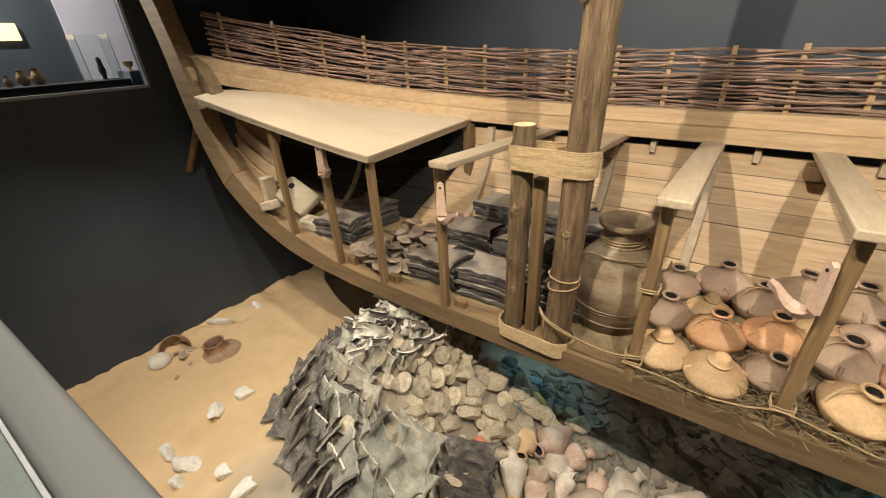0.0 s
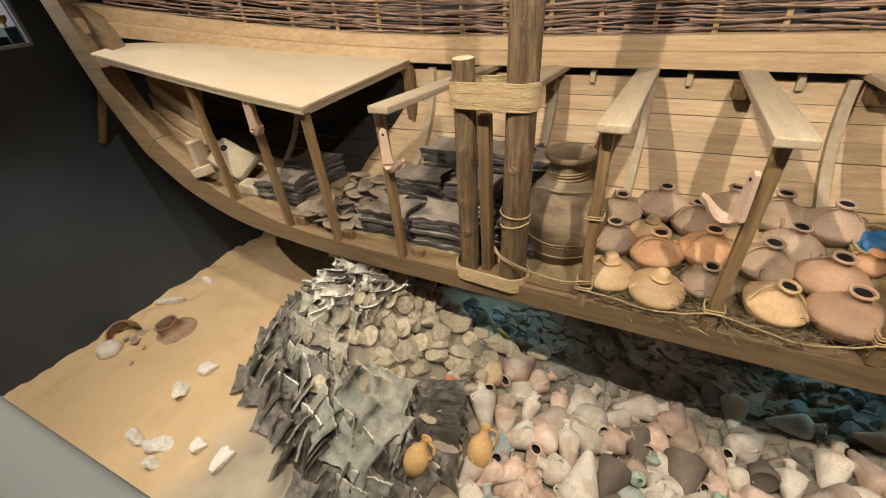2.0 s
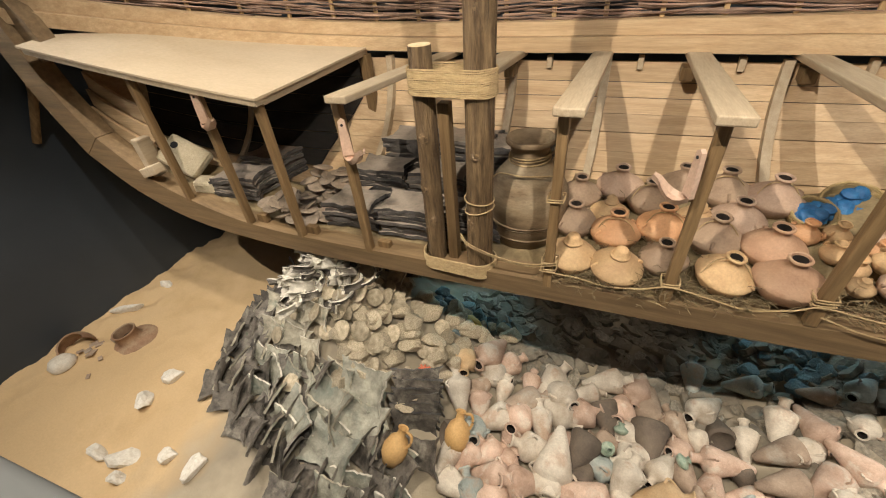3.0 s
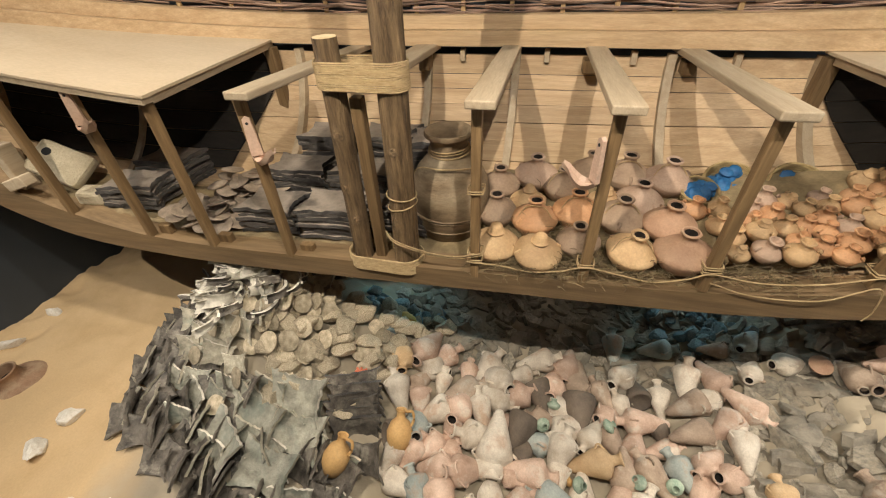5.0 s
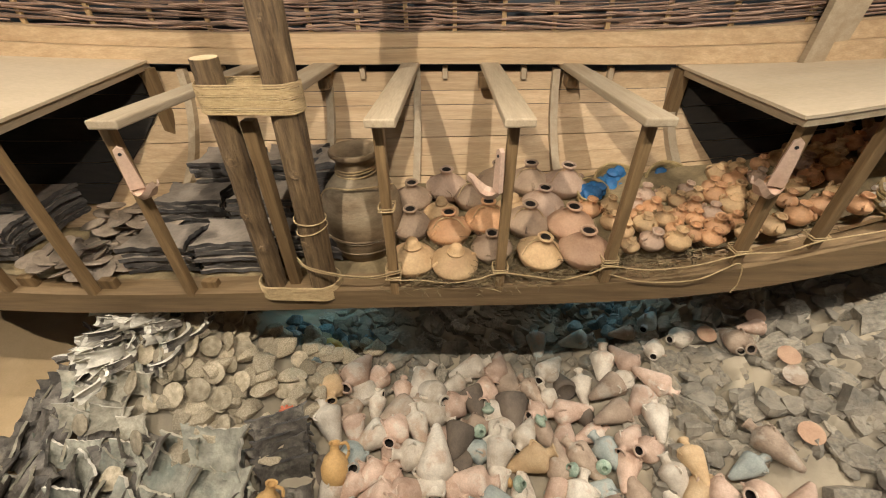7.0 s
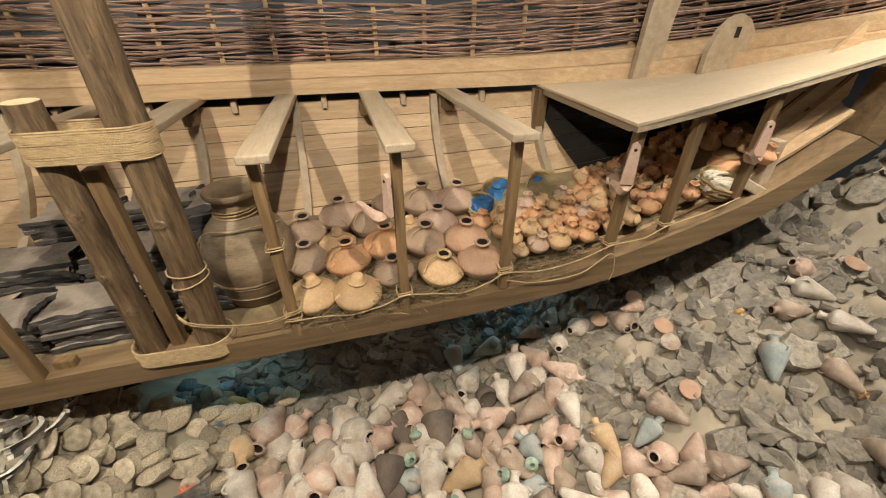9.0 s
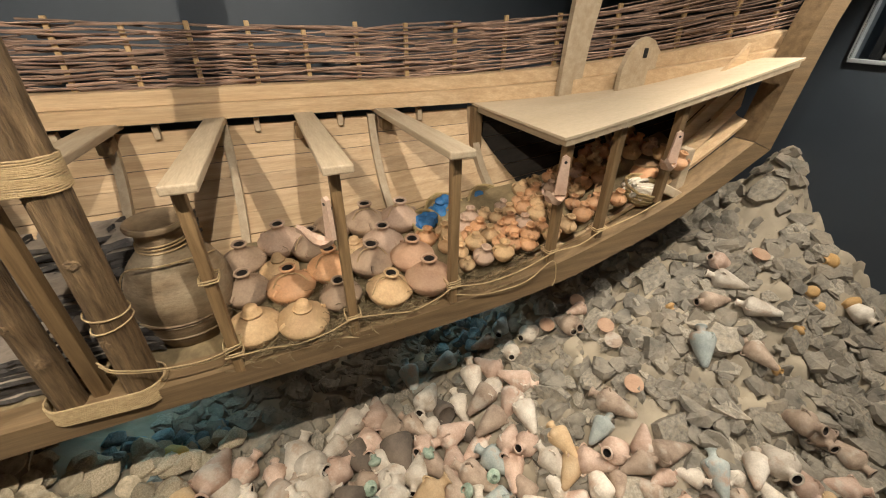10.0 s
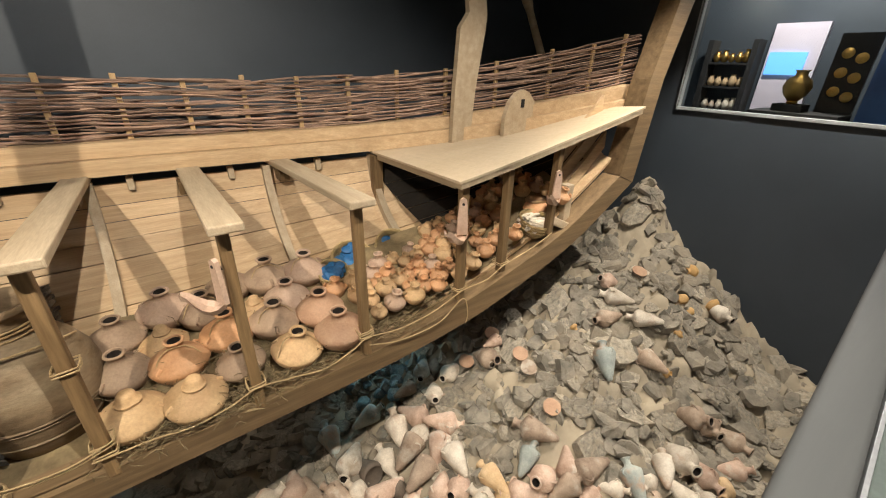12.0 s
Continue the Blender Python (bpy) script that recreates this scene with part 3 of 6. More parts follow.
STEM_IN = smooth_line([(-4.505, 1.205, 0), (-4.76, 1.62, 0), (-4.9, 2.05, 0), (-5.03, 2.6, 0), (-5.2, 3.13, 0), (-5.38, 3.7, 0)])
ship_part("stem_post", slab(bmesh.new(), [p[:2] for p in STEM_OUT], [p[:2] for p in STEM_IN], FRONT, BACK), KEEL, "raked stem post")
ship_part("stern_post", slab(bmesh.new(), [(5.025, 1.425), (5.17, 2.45), (5.4, 3.15), (5.6, 3.8)], [(4.755, 1.525), (4.93, 2.45), (5.13, 3.1), (5.33, 3.75)], FRONT, BACK), KEEL, "raked stern post")
ship_part("stem_knee", slab(bmesh.new(), [(-4.9, 1.9), (-5.0, 2.3), (-5.05, 2.55)], [(-4.62, 2.02), (-4.74, 2.3), (-4.9, 2.5)], FRONT + 0.1, BACK + 0.05), KEEL)


def strake(s0, s1, x0=-4.75, x1=4.78, thick=0.045, mat=WOOD_X, lift=0.0):
    bm = bmesh.new()
    rows = []
    n = 44
    for i in range(n + 1):
        x = x0 + (x1 - x0) * i / n
        a, b = hull(x, s0), hull(x, s1)
        t = b - a
        nrm = Vector((0, t.z, -t.y))
        nrm = nrm.normalized() if nrm.length > 1e-6 else Vector((0, 1, 0))
        a, b = a - nrm * lift, b - nrm * lift
        rows.append([bm.verts.new(p) for p in (a, b, b + nrm * thick, a + nrm * thick)])
    for a, b in zip(rows, rows[1:]):
        for k in range(4):
            j = (k + 1) % 4
            bm.faces.new((a[k], a[j], b[j], b[k]))
    bm.faces.new(rows[0])
    bm.faces.new(rows[-1][::-1])
    return bm


CUTS = [0.0, 0.2, 0.34, 0.45, 0.55, 0.64, 0.725, 0.80, 0.87, 0.965]
for k, (s0, s1) in enumerate(zip(CUTS, CUTS[1:])):
    ship_part("strake", strake(s0 + 0.0014, s1 - 0.0014, lift=0.006 * (k % 2)), WOOD_X)


def shade_boards(x_top, x_low, x_end):
    """Black boards added for the shade under a deck, slanted like its shadow edge."""
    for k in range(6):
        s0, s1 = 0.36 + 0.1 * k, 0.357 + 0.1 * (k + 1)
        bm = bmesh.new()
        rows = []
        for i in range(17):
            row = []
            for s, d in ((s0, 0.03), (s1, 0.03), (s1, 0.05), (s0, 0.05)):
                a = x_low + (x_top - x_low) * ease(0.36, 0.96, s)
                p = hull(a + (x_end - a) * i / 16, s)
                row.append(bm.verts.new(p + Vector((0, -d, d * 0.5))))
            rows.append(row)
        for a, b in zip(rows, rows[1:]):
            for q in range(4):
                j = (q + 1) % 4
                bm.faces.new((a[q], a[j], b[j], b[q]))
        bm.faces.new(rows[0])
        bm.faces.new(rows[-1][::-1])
        ship_part("lining_board", bm, SHADE_BOARD, "black board added as shade under the deck")


shade_boards(-2.06, -2.5, -4.3)
shade_boards(2.74, 3.0, 4.6)


def rail(z0, z1, y0, y1, x0=-4.98, x1=4.98):
    """A length of rail that follows the hull's edge: z over the rail line, y out from the planking."""
    bm = bmesh.new()
    rows = []
    n = 60
    for i in range(n + 1):
        x = x0 + (x1 - x0) * i / n
        base = Vector((x, BACK - 0.05 + beam(x), rail_z(x)))
        rows.append([bm.verts.new(base + Vector((0, y, z))) for y, z in ((y0, z0), (y1, z0), (y1, z1), (y0, z1))])
    for a, b in zip(rows, rows[1:]):
        for k in range(4):
            j = (k + 1) % 4
            bm.faces.new((a[k], a[j], b[j], b[k]))
    bm.faces.new(rows[0])
    bm.faces.new(rows[-1][::-1])
    return bm


ship_part("wale", rail(0.02, 0.15, -0.13, 0.06), WOOD_X, "lower rail timber of pale pine")
ship_part("cap_rail", rail(0.154, 0.27, -0.07, 0.10), WOOD_X, "upper rail timber of pale pine")
for x in (-4.3, -3.6, -2.9, -2.2, -1.5, -0.85, -0.15, 0.66, 1.42, 2.2, 3.0, 3.8):
    y = BACK - 0.05 + beam(x)
    bm = bmesh.new()
    box(bm, x - 0.025, x + 0.025, y - 0.06, y + 0.02, rail_z(x) - 0.13, rail_z(x) - 0.02, 0.006)
    ship_part("peg", bm, WOOD_Y)


def rib(x, width=0.07, depth=0.07):
    bm = bmesh.new()
    rows = []
    for i in range(17):
        s = 0.12 + 0.86 * i / 16
        p = hull(x, s)
        q = hull(x, min(1, s + 0.01))
        t = q - p
        nrm = Vector((0, -t.z, t.y)).normalized()
        rows.append([bm.verts.new(p + Vector((dx, 0, 0)) + nrm * d) for dx, d in ((-width / 2, -0.004), (width / 2, -0.004), (width / 2, depth), (-width / 2, depth))])
    for a, b in zip(rows, rows[1:]):
        for k in range(4):
            j = (k + 1) % 4
            bm.faces.new((a[k], a[j], b[j], b[k]))
    bm.faces.new(rows[0])
    bm.faces.new(rows[-1][::-1])
    return bm


for x in (-3.4, -1.85, -0.5, 0.38, 1.72, 2.72, 3.9):
    ship_part("rib", rib(x), WOOD_Y)


def deck_front_z(x):
    if x < 0:
        return 1.735 + 0.375 * (max(0, -1.93 - x) / 2.9) ** 1.15
    return 1.785 + 0.435 * (max(0, x - 2.58) / 2.3) ** 1.1


def deck_back_z(x):
    return rail_z(x) + (0.06 if x < 0 else 0.02)


def deck_beams(x0, x1, inner, skew):
    """The darker beams under the edges of a deck."""
    bm = bmesh.new()
    rows = []
    for i in range(25):
        x = x0 + (x1 - x0) * i / 24
        z = deck_front_z(x) - 0.022
        rows.append([bm.verts.new(p) for p in ((x, FRONT - 0.052, z - 0.044), (x, FRONT + 0.03, z - 0.044), (x, FRONT + 0.03, z), (x, FRONT - 0.052, z))])
    for a, b in zip(rows, rows[1:]):
        for k in range(4):
            j = (k + 1) % 4
            bm.faces.new((a[k], a[j], b[j], b[k]))
    bm.faces.new(rows[0])
    bm.faces.new(rows[-1][::-1])
    ship_part("deck_beam", bm, WOOD_Y)
    zf, zb = deck_front_z(inner), deck_back_z(inner)
    yb = BACK - 0.14 + beam(inner)
    bm = boxed(inner - 0.025, inner + 0.025, FRONT + 0.032, yb, -0.085, -0.022, 0.004)
    for v in bm.verts:
        v.co.x += skew * (v.co.y - FRONT) / (yb - FRONT)
        v.co.z += zf + (zb - zf) * (v.co.y - FRONT) / (yb - FRONT)
    ship_part("deck_beam", bm, WOOD_Y)


deck_beams(-4.72, -1.95, -1.98, -0.12)
deck_beams(2.61, 4.82, 2.64, 0.11)


def deck(x0, x1, skew, label):
    """A deck that runs from the keel plane back to the planking."""
    bm = bmesh.new()
    rows = []
    n = 24
    thick = 0.02
    for i in range(n + 1):
        x = x0 + (x1 - x0) * i / n
        zf = deck_front_z(x)
        yb = max(FRONT - 0.05 + 0.02, BACK - 0.14 + beam(x))
        zb = zf + (deck_back_z(x) - zf) * min(1.0, beam(x) / 0.8)
        inner = i / n if x0 < 0 else 1 - i / n
        xb = x + skew * inner
        rows.append([bm.verts.new(p) for p in ((x, FRONT - 0.06, zf - thick), (xb, yb, zb - thick), (xb, yb, zb), (x, FRONT - 0.06, zf))])
    for a, b in zip(rows, rows[1:]):
        for k in range(4):
            j = (k + 1) % 4
            bm.faces.new((a[k], a[j], b[j], b[k]))
    bm.faces.new(rows[0])
    bm.faces.new(rows[-1][::-1])
    return ship_part("deck", bm, DECK, label)


deck(-4.78, -1.93, -0.12, "pale smooth bow deck")
deck(2.59, 4.84, 0.11, "pale smooth stern deck")


def post(x, z1, lean=0.0, mat=POST, w=0.064, y=None, z0=None):
    y = FRONT if y is None else y
    bm = bmesh.new()
    low = keel_z(x) - 0.02 if z0 is None else z0
    if y == FRONT and (x < -2.0 or x > 2.6):
        z1 = deck_front_z(x) - 0.06
    vs = box(bm, x - w / 2, x + w / 2, y - 0.004, y + w, low, z1, 0.008)
    return ship_part("post", bm, mat)


THWARTS = ((-1.175, -1.26), (0.32, 0.30), (1.075, 1.07), (1.825, 1.83))
for xc, xp in THWARTS:
    bm = bmesh.new()
    vs = box(bm, xc - 0.086, xc + 0.086, 2.475, 4.6, -0.026, 0.026, 0.01)
    for v in bm.verts:
        v.co.z += 1.765 - 0.12 * (v.co.y - 2.5) / 2.0
        v.co.x += 0.012 * math.sin(3 * v.co.y + xc)
    ship_part("thwart", bm, WOOD_Y, "worn pine rowing bench plank")
    post(xp, 1.737)
bm = boxed(-0.6, -0.38, 2.75, 4.6, -0.03, 0.03, 0.012)
for v in bm.verts:
    v.co.z += 1.765 - 0.12 * (v.co.y - 2.5) / 2.0
ship_part("thwart", bm, WOOD_Y, "worn pine bench plank behind the mast")
for x in (-1.16, -0.49, 0.28, 1.03, 1.85):
    bm = boxed(x - 0.05, x + 0.05, 4.3, 4.47, 1.47, 1.58, 0.01)
    ship_part("bracket", bm, POST)
for x, z in ((-2.02, 1.64), (-2.67, 1.71), (-3.46, 1.80), (2.70, 1.67), (3.16, 1.75), (3.75, 1.87)):
    post(x, z)
for x in (-2.08, 2.73):
    post(x, rail_z(x) - 0.02, y=BACK + beam(x) - 0.22, z0=1.0, w=0.1)
for x, w in ((-1.2, 0.06), (-2.0, 0.05), (-2.62, 0.05)):
    bm = boxed(x, x + 0.12, FRONT + 0.07, FRONT + 0.13, keel_z(x) - 0.02, keel_z(x) + 0.07, 0.008)
    ship_part("cleat", bm, POST)
bm = boxed(-4.02, -3.92, FRONT + 0.05, FRONT + 0.2, 0.78, 1.2, 0.01)
ship_part("frame_timber", bm, WOOD_Y)
bm = boxed(-4.0, -3.72, FRONT - 0.03, FRONT + 0.08, 0.83, 0.93, 0.01, Matrix.Translation((-3.9, 0, 0.88)) @ Matrix.Rotation(-0.3, 4, "Y") @ Matrix.Translation((3.9, 0, -0.88)))
ship_part("frame_timber", bm, WOOD_Y)
bm = boxed(4.05, 4.15, FRONT + 0.1, FRONT + 0.2, 1.05, 1.5, 0.01)
ship_part("frame_timber", bm, WOOD_Y)
bm = boxed(3.8, 4.12, FRONT + 0.04, FRONT + 0.14, 1.08, 1.16, 0.01, Matrix.Translation((4, 0, 1.1)) @ Matrix.Rotation(0.45, 4, "Y") @ Matrix.Translation((-4, 0, -1.1)))
ship_part("frame_timber", bm, WOOD_Y)


def end_planks(xs, sign):
    """The short planks that close the hold towards the end of the ship, just behind the keel."""
    for k in range(3):
        bm = bmesh.new()
        x0, x1 = xs
        z = keel_z(x0) + 0.0 + 0.17 * k
        rows = []
        for i in range(9):
            x = x0 + (x1 - x0) * i / 8
            zz = max(keel_z(x), 0) - 0.05 + 0.17 * k + 0.02 * i
            y = BACK + 0.02 + 0.05 * k
            rows.append([bm.verts.new(p) for p in ((x, y, zz), (x, y + 0.03, zz), (x, y + 0.04, zz + 0.165), (x, y + 0.01, zz + 0.165))])
        for a, b in zip(rows, rows[1:]):
            for q in range(4):
                j = (q + 1) % 4
                bm.faces.new((a[q], a[j], b[j], b[q]))
        bm.faces.new(rows[0])
        bm.faces.new(rows[-1][::-1])
        ship_part("end_plank", bm, WOOD_X)


end_planks((-4.75, -4.0), -1)
end_planks((4.1, 4.72), 1)


def log(x, y, z0, z1, r0, r1, knots, seed, lean=0.0):
    bm = bmesh.new()
    sides, n = 20, 40
    rings = []
    for i in range(n + 1):
        t = i / n
        z = z0 + (z1 - z0) * t
        r = r0 + (r1 - r0) * t
        ring = []
        for k in range(sides):
            a = 2 * math.pi * k / sides
            rr = r * (1 + 0.05 * noise.noise(Vector((math.cos(a) * 1.2, math.sin(a) * 1.2 + seed, z * 1.6))))
            for ka, kz, ks in knots:
                d = ((a - ka + math.pi) % (2 * math.pi) - math.pi) * r
                rr += 0.022 * math.exp(-(d / ks) ** 2 - ((z - kz) / ks) ** 2)
            ring.append(bm.verts.new((x + lean * t + rr * math.cos(a), y + rr * math.sin(a), z)))
        rings.append(ring)
    for a, b in zip(rings, rings[1:]):
        for k in range(sides):
            j = (k + 1) % sides
            bm.faces.new((a[k], a[j], b[j], b[k]))
    bm.faces.new(rings[0][::-1])
    bm.faces.new(rings[-1])
    return bm


S = -math.pi / 2
ship_part("mast", log(-0.255, 2.67, 0.45, 4.9, 0.098, 0.09, [(S - 0.4, 2.72, 0.05), (S + 0.5, 2.25, 0.045), (S + 0.1, 1.42, 0.04), (S - 0.3, 0.9, 0.04), (S + 0.9, 3.0, 0.05)], 3.1, 0.1), LOG, "thick peeled-log mast with knots", True)
ship_part("mast_partner", log(-0.625, 2.67, 0.45, 2.06, 0.076, 0.074, [(S + 0.1, 1.5, 0.045), (S - 0.3, 1.12, 0.05), (S + 0.4, 0.85, 0.04), (S - 0.4, 1.9, 0.04)], 8.4, 0.02), LOG, "short peeled log beside the mast", True)
stub = ship_part("cut_end", lathe([(0.068, 2.055), (0.07, 2.063), (0.045, 2.066)], 16), PALELOG)
stub.location = (-0.605, 2.67, 0)
bm = boxed(-0.52, -0.44, 2.66, 2.74, 0.45, 1.72, 0.008)
ship_part("post", bm, POST)


def lashing(z0, z1, turns, pad, a, b, seed):
    rnd = random.Random(seed)
    (xa, ra), (xb, rb) = a, b
    band = new("lashing")
    band.parent = SHIP
    band.matrix_parent_inverse = SHIP_INV
    band["label"] = "thick band of wound hemp rope"
    for k in range(turns):
        bm = bmesh.new()
        z = z0 + (z1 - z0) * (k + 0.5) / turns
        pts = []
        for i in range(40):
            t = 2 * math.pi * i / 40
            cx, r = (xb, rb) if math.cos(t) > 0 else (xa, ra)
            rr = r + pad + rnd.uniform(-0.0015, 0.0015)
            pts.append((cx + rr * math.cos(t), 2.67 + (max(ra, rb) * 0.5 + r * 0.5 + pad) * math.sin(t), z + 0.003 * math.sin(t * 2 + k) + rnd.uniform(-0.0012, 0.0012)))
        tube(bm, pts, 0.5 * (z1 - z0) / turns * 1.12, 6, True)
        part("rope_turn", bm, ROPE, band, "", True)


lashing(1.785, 1.945, 17, 0.008, (-0.61, 0.078), (-0.225, 0.10), 1)
lashing(0.40, 0.53, 9, 0.03, (-0.625, 0.078), (-0.255, 0.10), 2)
for x, r, a, z in ((-0.245, 0.096, -1.9, 2.72), (-0.235, 0.093, -1.1, 2.25), (-0.245, 0.096, -1.45, 1.42), (-0.25, 0.097, -1.9, 0.9), (-0.615, 0.077, -1.45, 1.5), (-0.62, 0.077, -1.85, 1.12), (-0.62, 0.077, -1.2, 0.85)):
    bm = lathe([(0.03, 0), (0.034, 0.006), (0.024, 0.014), (0.012, 0.011)], 12, wobble=0.25, seed=z)
    ob = ship_part("knot", bm, LOG, "dark knot", True)
    ob.matrix_basis = Matrix.Translation((x + r * math.cos(a), 2.67 + r * math.sin(a), z)) @ Vector((math.cos(a), math.sin(a), 0)).to_track_quat("Z", "Y").to_matrix().to_4x4()
for z, tip in ((0.98, 0.02), (1.06, -0.01)):
    bm = bmesh.new()
    tube(bm, [(-0.245 + 0.106 * math.cos(t), 2.67 + 0.106 * math.sin(t), z + tip * math.cos(t)) for t in [2 * math.pi * i / 30 for i in range(30)]], 0.005, 6, True)
    ship_part("rope_turn", bm, ROPE, smooth=True)


def rope(pts, r=0.005, steps=8):
    bm = bmesh.new()
    tube(bm, smooth_line(pts, steps), r, 6)
    return ship_part("rope", bm, ROPE, "thin slack hemp rope", True)


rope([(-0.38, 2.60, 0.74), (-0.28, 2.535, 0.71), (-0.05, 2.54, 0.64), (0.15, 2.55, 0.62), (0.30, 2.545, 0.66), (0.36, 2.55, 0.68)])
rope([(-0.38, 2.60, 0.77), (-0.28, 2.53, 0.735), (-0.05, 2.53, 0.665), (0.15, 2.54, 0.645), (0.30, 2.54, 0.685), (0.36, 2.55, 0.70)])
rope([(0.24, 2.555, 0.60), (0.30, 2.55, 0.60), (0.5, 2.55, 0.60), (0.7, 2.55, 0.575), (0.9, 2.54, 0.62), (1.07, 2.55, 0.67), (1.3, 2.55, 0.64), (1.5, 2.54, 0.62), (1.7, 2.54, 0.68), (1.83, 2.55, 0.73), (2.1, 2.54, 0.71), (2.4, 2.54, 0.75), (2.7, 2.55, 0.84), (2.95, 2.54, 0.87), (3.16, 2.55, 0.95), (3.5, 2.55, 1.03), (3.75, 2.55, 1.12)])
rope([(1.84, 2.55, 0.66), (2.1, 2.54, 0.60), (2.45, 2.53, 0.63), (2.7, 2.55, 0.76), (2.76, 2.545, 0.6), (2.74, 2.54, 0.5)], 0.005)
for xp, z in ((0.30, 1.17), (0.30, 0.66), (0.30, 0.6), (1.07, 0.67), (1.83, 0.72), (1.83, 0.76), (2.70, 0.84), (3.16, 0.95)):
    for dz in (0.0, 0.018):
        bm = bmesh.new()
        tube(bm, [(xp + 0.05 * sx, FRONT + 0.04 + 0.052 * sy, z + dz + 0.004 * sx) for sx, sy in ((-1, -1), (0, -1.1), (1, -1), (1.1, 0), (1, 1), (0, 1.1), (-1, 1), (-1.1, 0))], 0.005, 6, True)
        ship_part("rope_turn", bm, ROPE, smooth=True)


def wicker():
    """The woven screen along the rail: upright stakes and twigs that pass before and behind them."""
    xs = [-4.72 + 0.456 * k for k in range(21)] + [4.72, 4.94]
    for k, x in enumerate(xs):
        y = BACK + 0.0 + beam(x) + 0.005
        z0 = rail_z(x) + 0.26
        h = 0.49 - 0.05 * ease(-1, 3, x) + 0.02 * math.sin(k * 2.3)
        bm = boxed(x - 0.02, x + 0.02, y - 0.012, y + 0.018, z0 - 0.03, z0 + h + 0.03, 0.005)
        ship_part("stake", bm, STAKE)
    rnd = random.Random(5)
    bm = bmesh.new()
    rows = 30
    for r in range(rows):
        x = -4.85 + rnd.uniform(-0.3, 0)
        while x < 4.92:
            length = rnd.uniform(0.9, 2.2)
            x0, x1 = max(x, -4.85), min(x + length, 5.04)
            rad = rnd.uniform(0.007, 0.0145)
            n = max(3, int((x1 - x0) / 0.114))
            pts, tp = [], []
            drift = rnd.uniform(-0.045, 0.045)
            ph = rnd.uniform(0, 6)
            for i in range(n + 1):
                xx = x0 + (x1 - x0) * i / n
                side = math.cos(math.pi * (xx - xs[0]) / 0.456 + math.pi * (r % 2)) * 0.024
                zz = rail_z(xx) + 0.28 + (0.48 - 0.05 * ease(-1, 3, xx)) * (r + 0.5) / rows + drift * (i / n - 0.5) * 2 * (1 - ease(4.2, 4.9, xx)) + 0.009 * math.sin(xx * 5 + ph) + rnd.uniform(-0.003, 0.003)
                pts.append((xx, BACK + beam(xx) + side + rnd.uniform(-0.004, 0.004), zz))
                tp.append(rad * (1 - 0.45 * i / n))
            if x1 - x0 > 0.25:
                tube(bm, pts, rad, 5, False, tp)
            x += length * rnd.uniform(0.75, 0.98)
    ob = ship_part("twig_weave", bm, TWIG, "woven red-brown willow twigs", True)
    ob["kind"] = "stuff"


wicker()
# steering gear on the stern deck
bm = bmesh.new()
slab(bm, [(3.42, 1.78), (3.44, 2.3), (3.48, 2.85), (3.58, 2.98), (3.55, 3.2), (3.62, 3.8)], [(3.66, 1.78), (3.70, 2.3), (3.79, 2.85), (3.80, 2.98), (3.76, 3.2), (3.74, 3.8)], 3.72, 3.78)
ship_part("oar_post", bm, WOOD_Y, "tall shaped plank standing on the stern deck")
bm = bmesh.new()
out = [(3.82, 1.86), (3.82, 2.06), (3.87, 2.2), (3.96, 2.29), (4.045, 2.32)]
out2 = [(4.28, 1.86), (4.28, 2.06), (4.23, 2.2), (4.14, 2.29), (4.055, 2.32)]
slab(bm, out, out2, 3.38, 3.43)
ship_part("board", bm, WOOD_Y, "round-topped wooden board on the stern deck")
part("slot", boxed(4.03, 4.075, 3.374, 3.382, 2.15, 2.23), BLACK, SHIP).matrix_parent_inverse = SHIP_INV
bm = bmesh.new()
tube(bm, [(4.40, 4.1, 3.75), (4.72, 4.1, 3.2), (4.78, 4.1, 3.1), (5.08, 4.1, 2.62), (5.11, 4.1, 2.57)], 0.03, 10, False, [0.06, 0.06, 0.042, 0.048, 0.02])
ship_part("oar", bm, WOOD_Y, "wooden oar shaft hanging over the stern", True)
bm = tube(bmesh.new(), [(-5.3, 2.74, 1.95), (-5.6, 2.74, 1.58), (-5.84, 2.57, 1.04)], 0.045, 8)
ship_part("strut", bm, POST, "wooden prop between stem and wall")


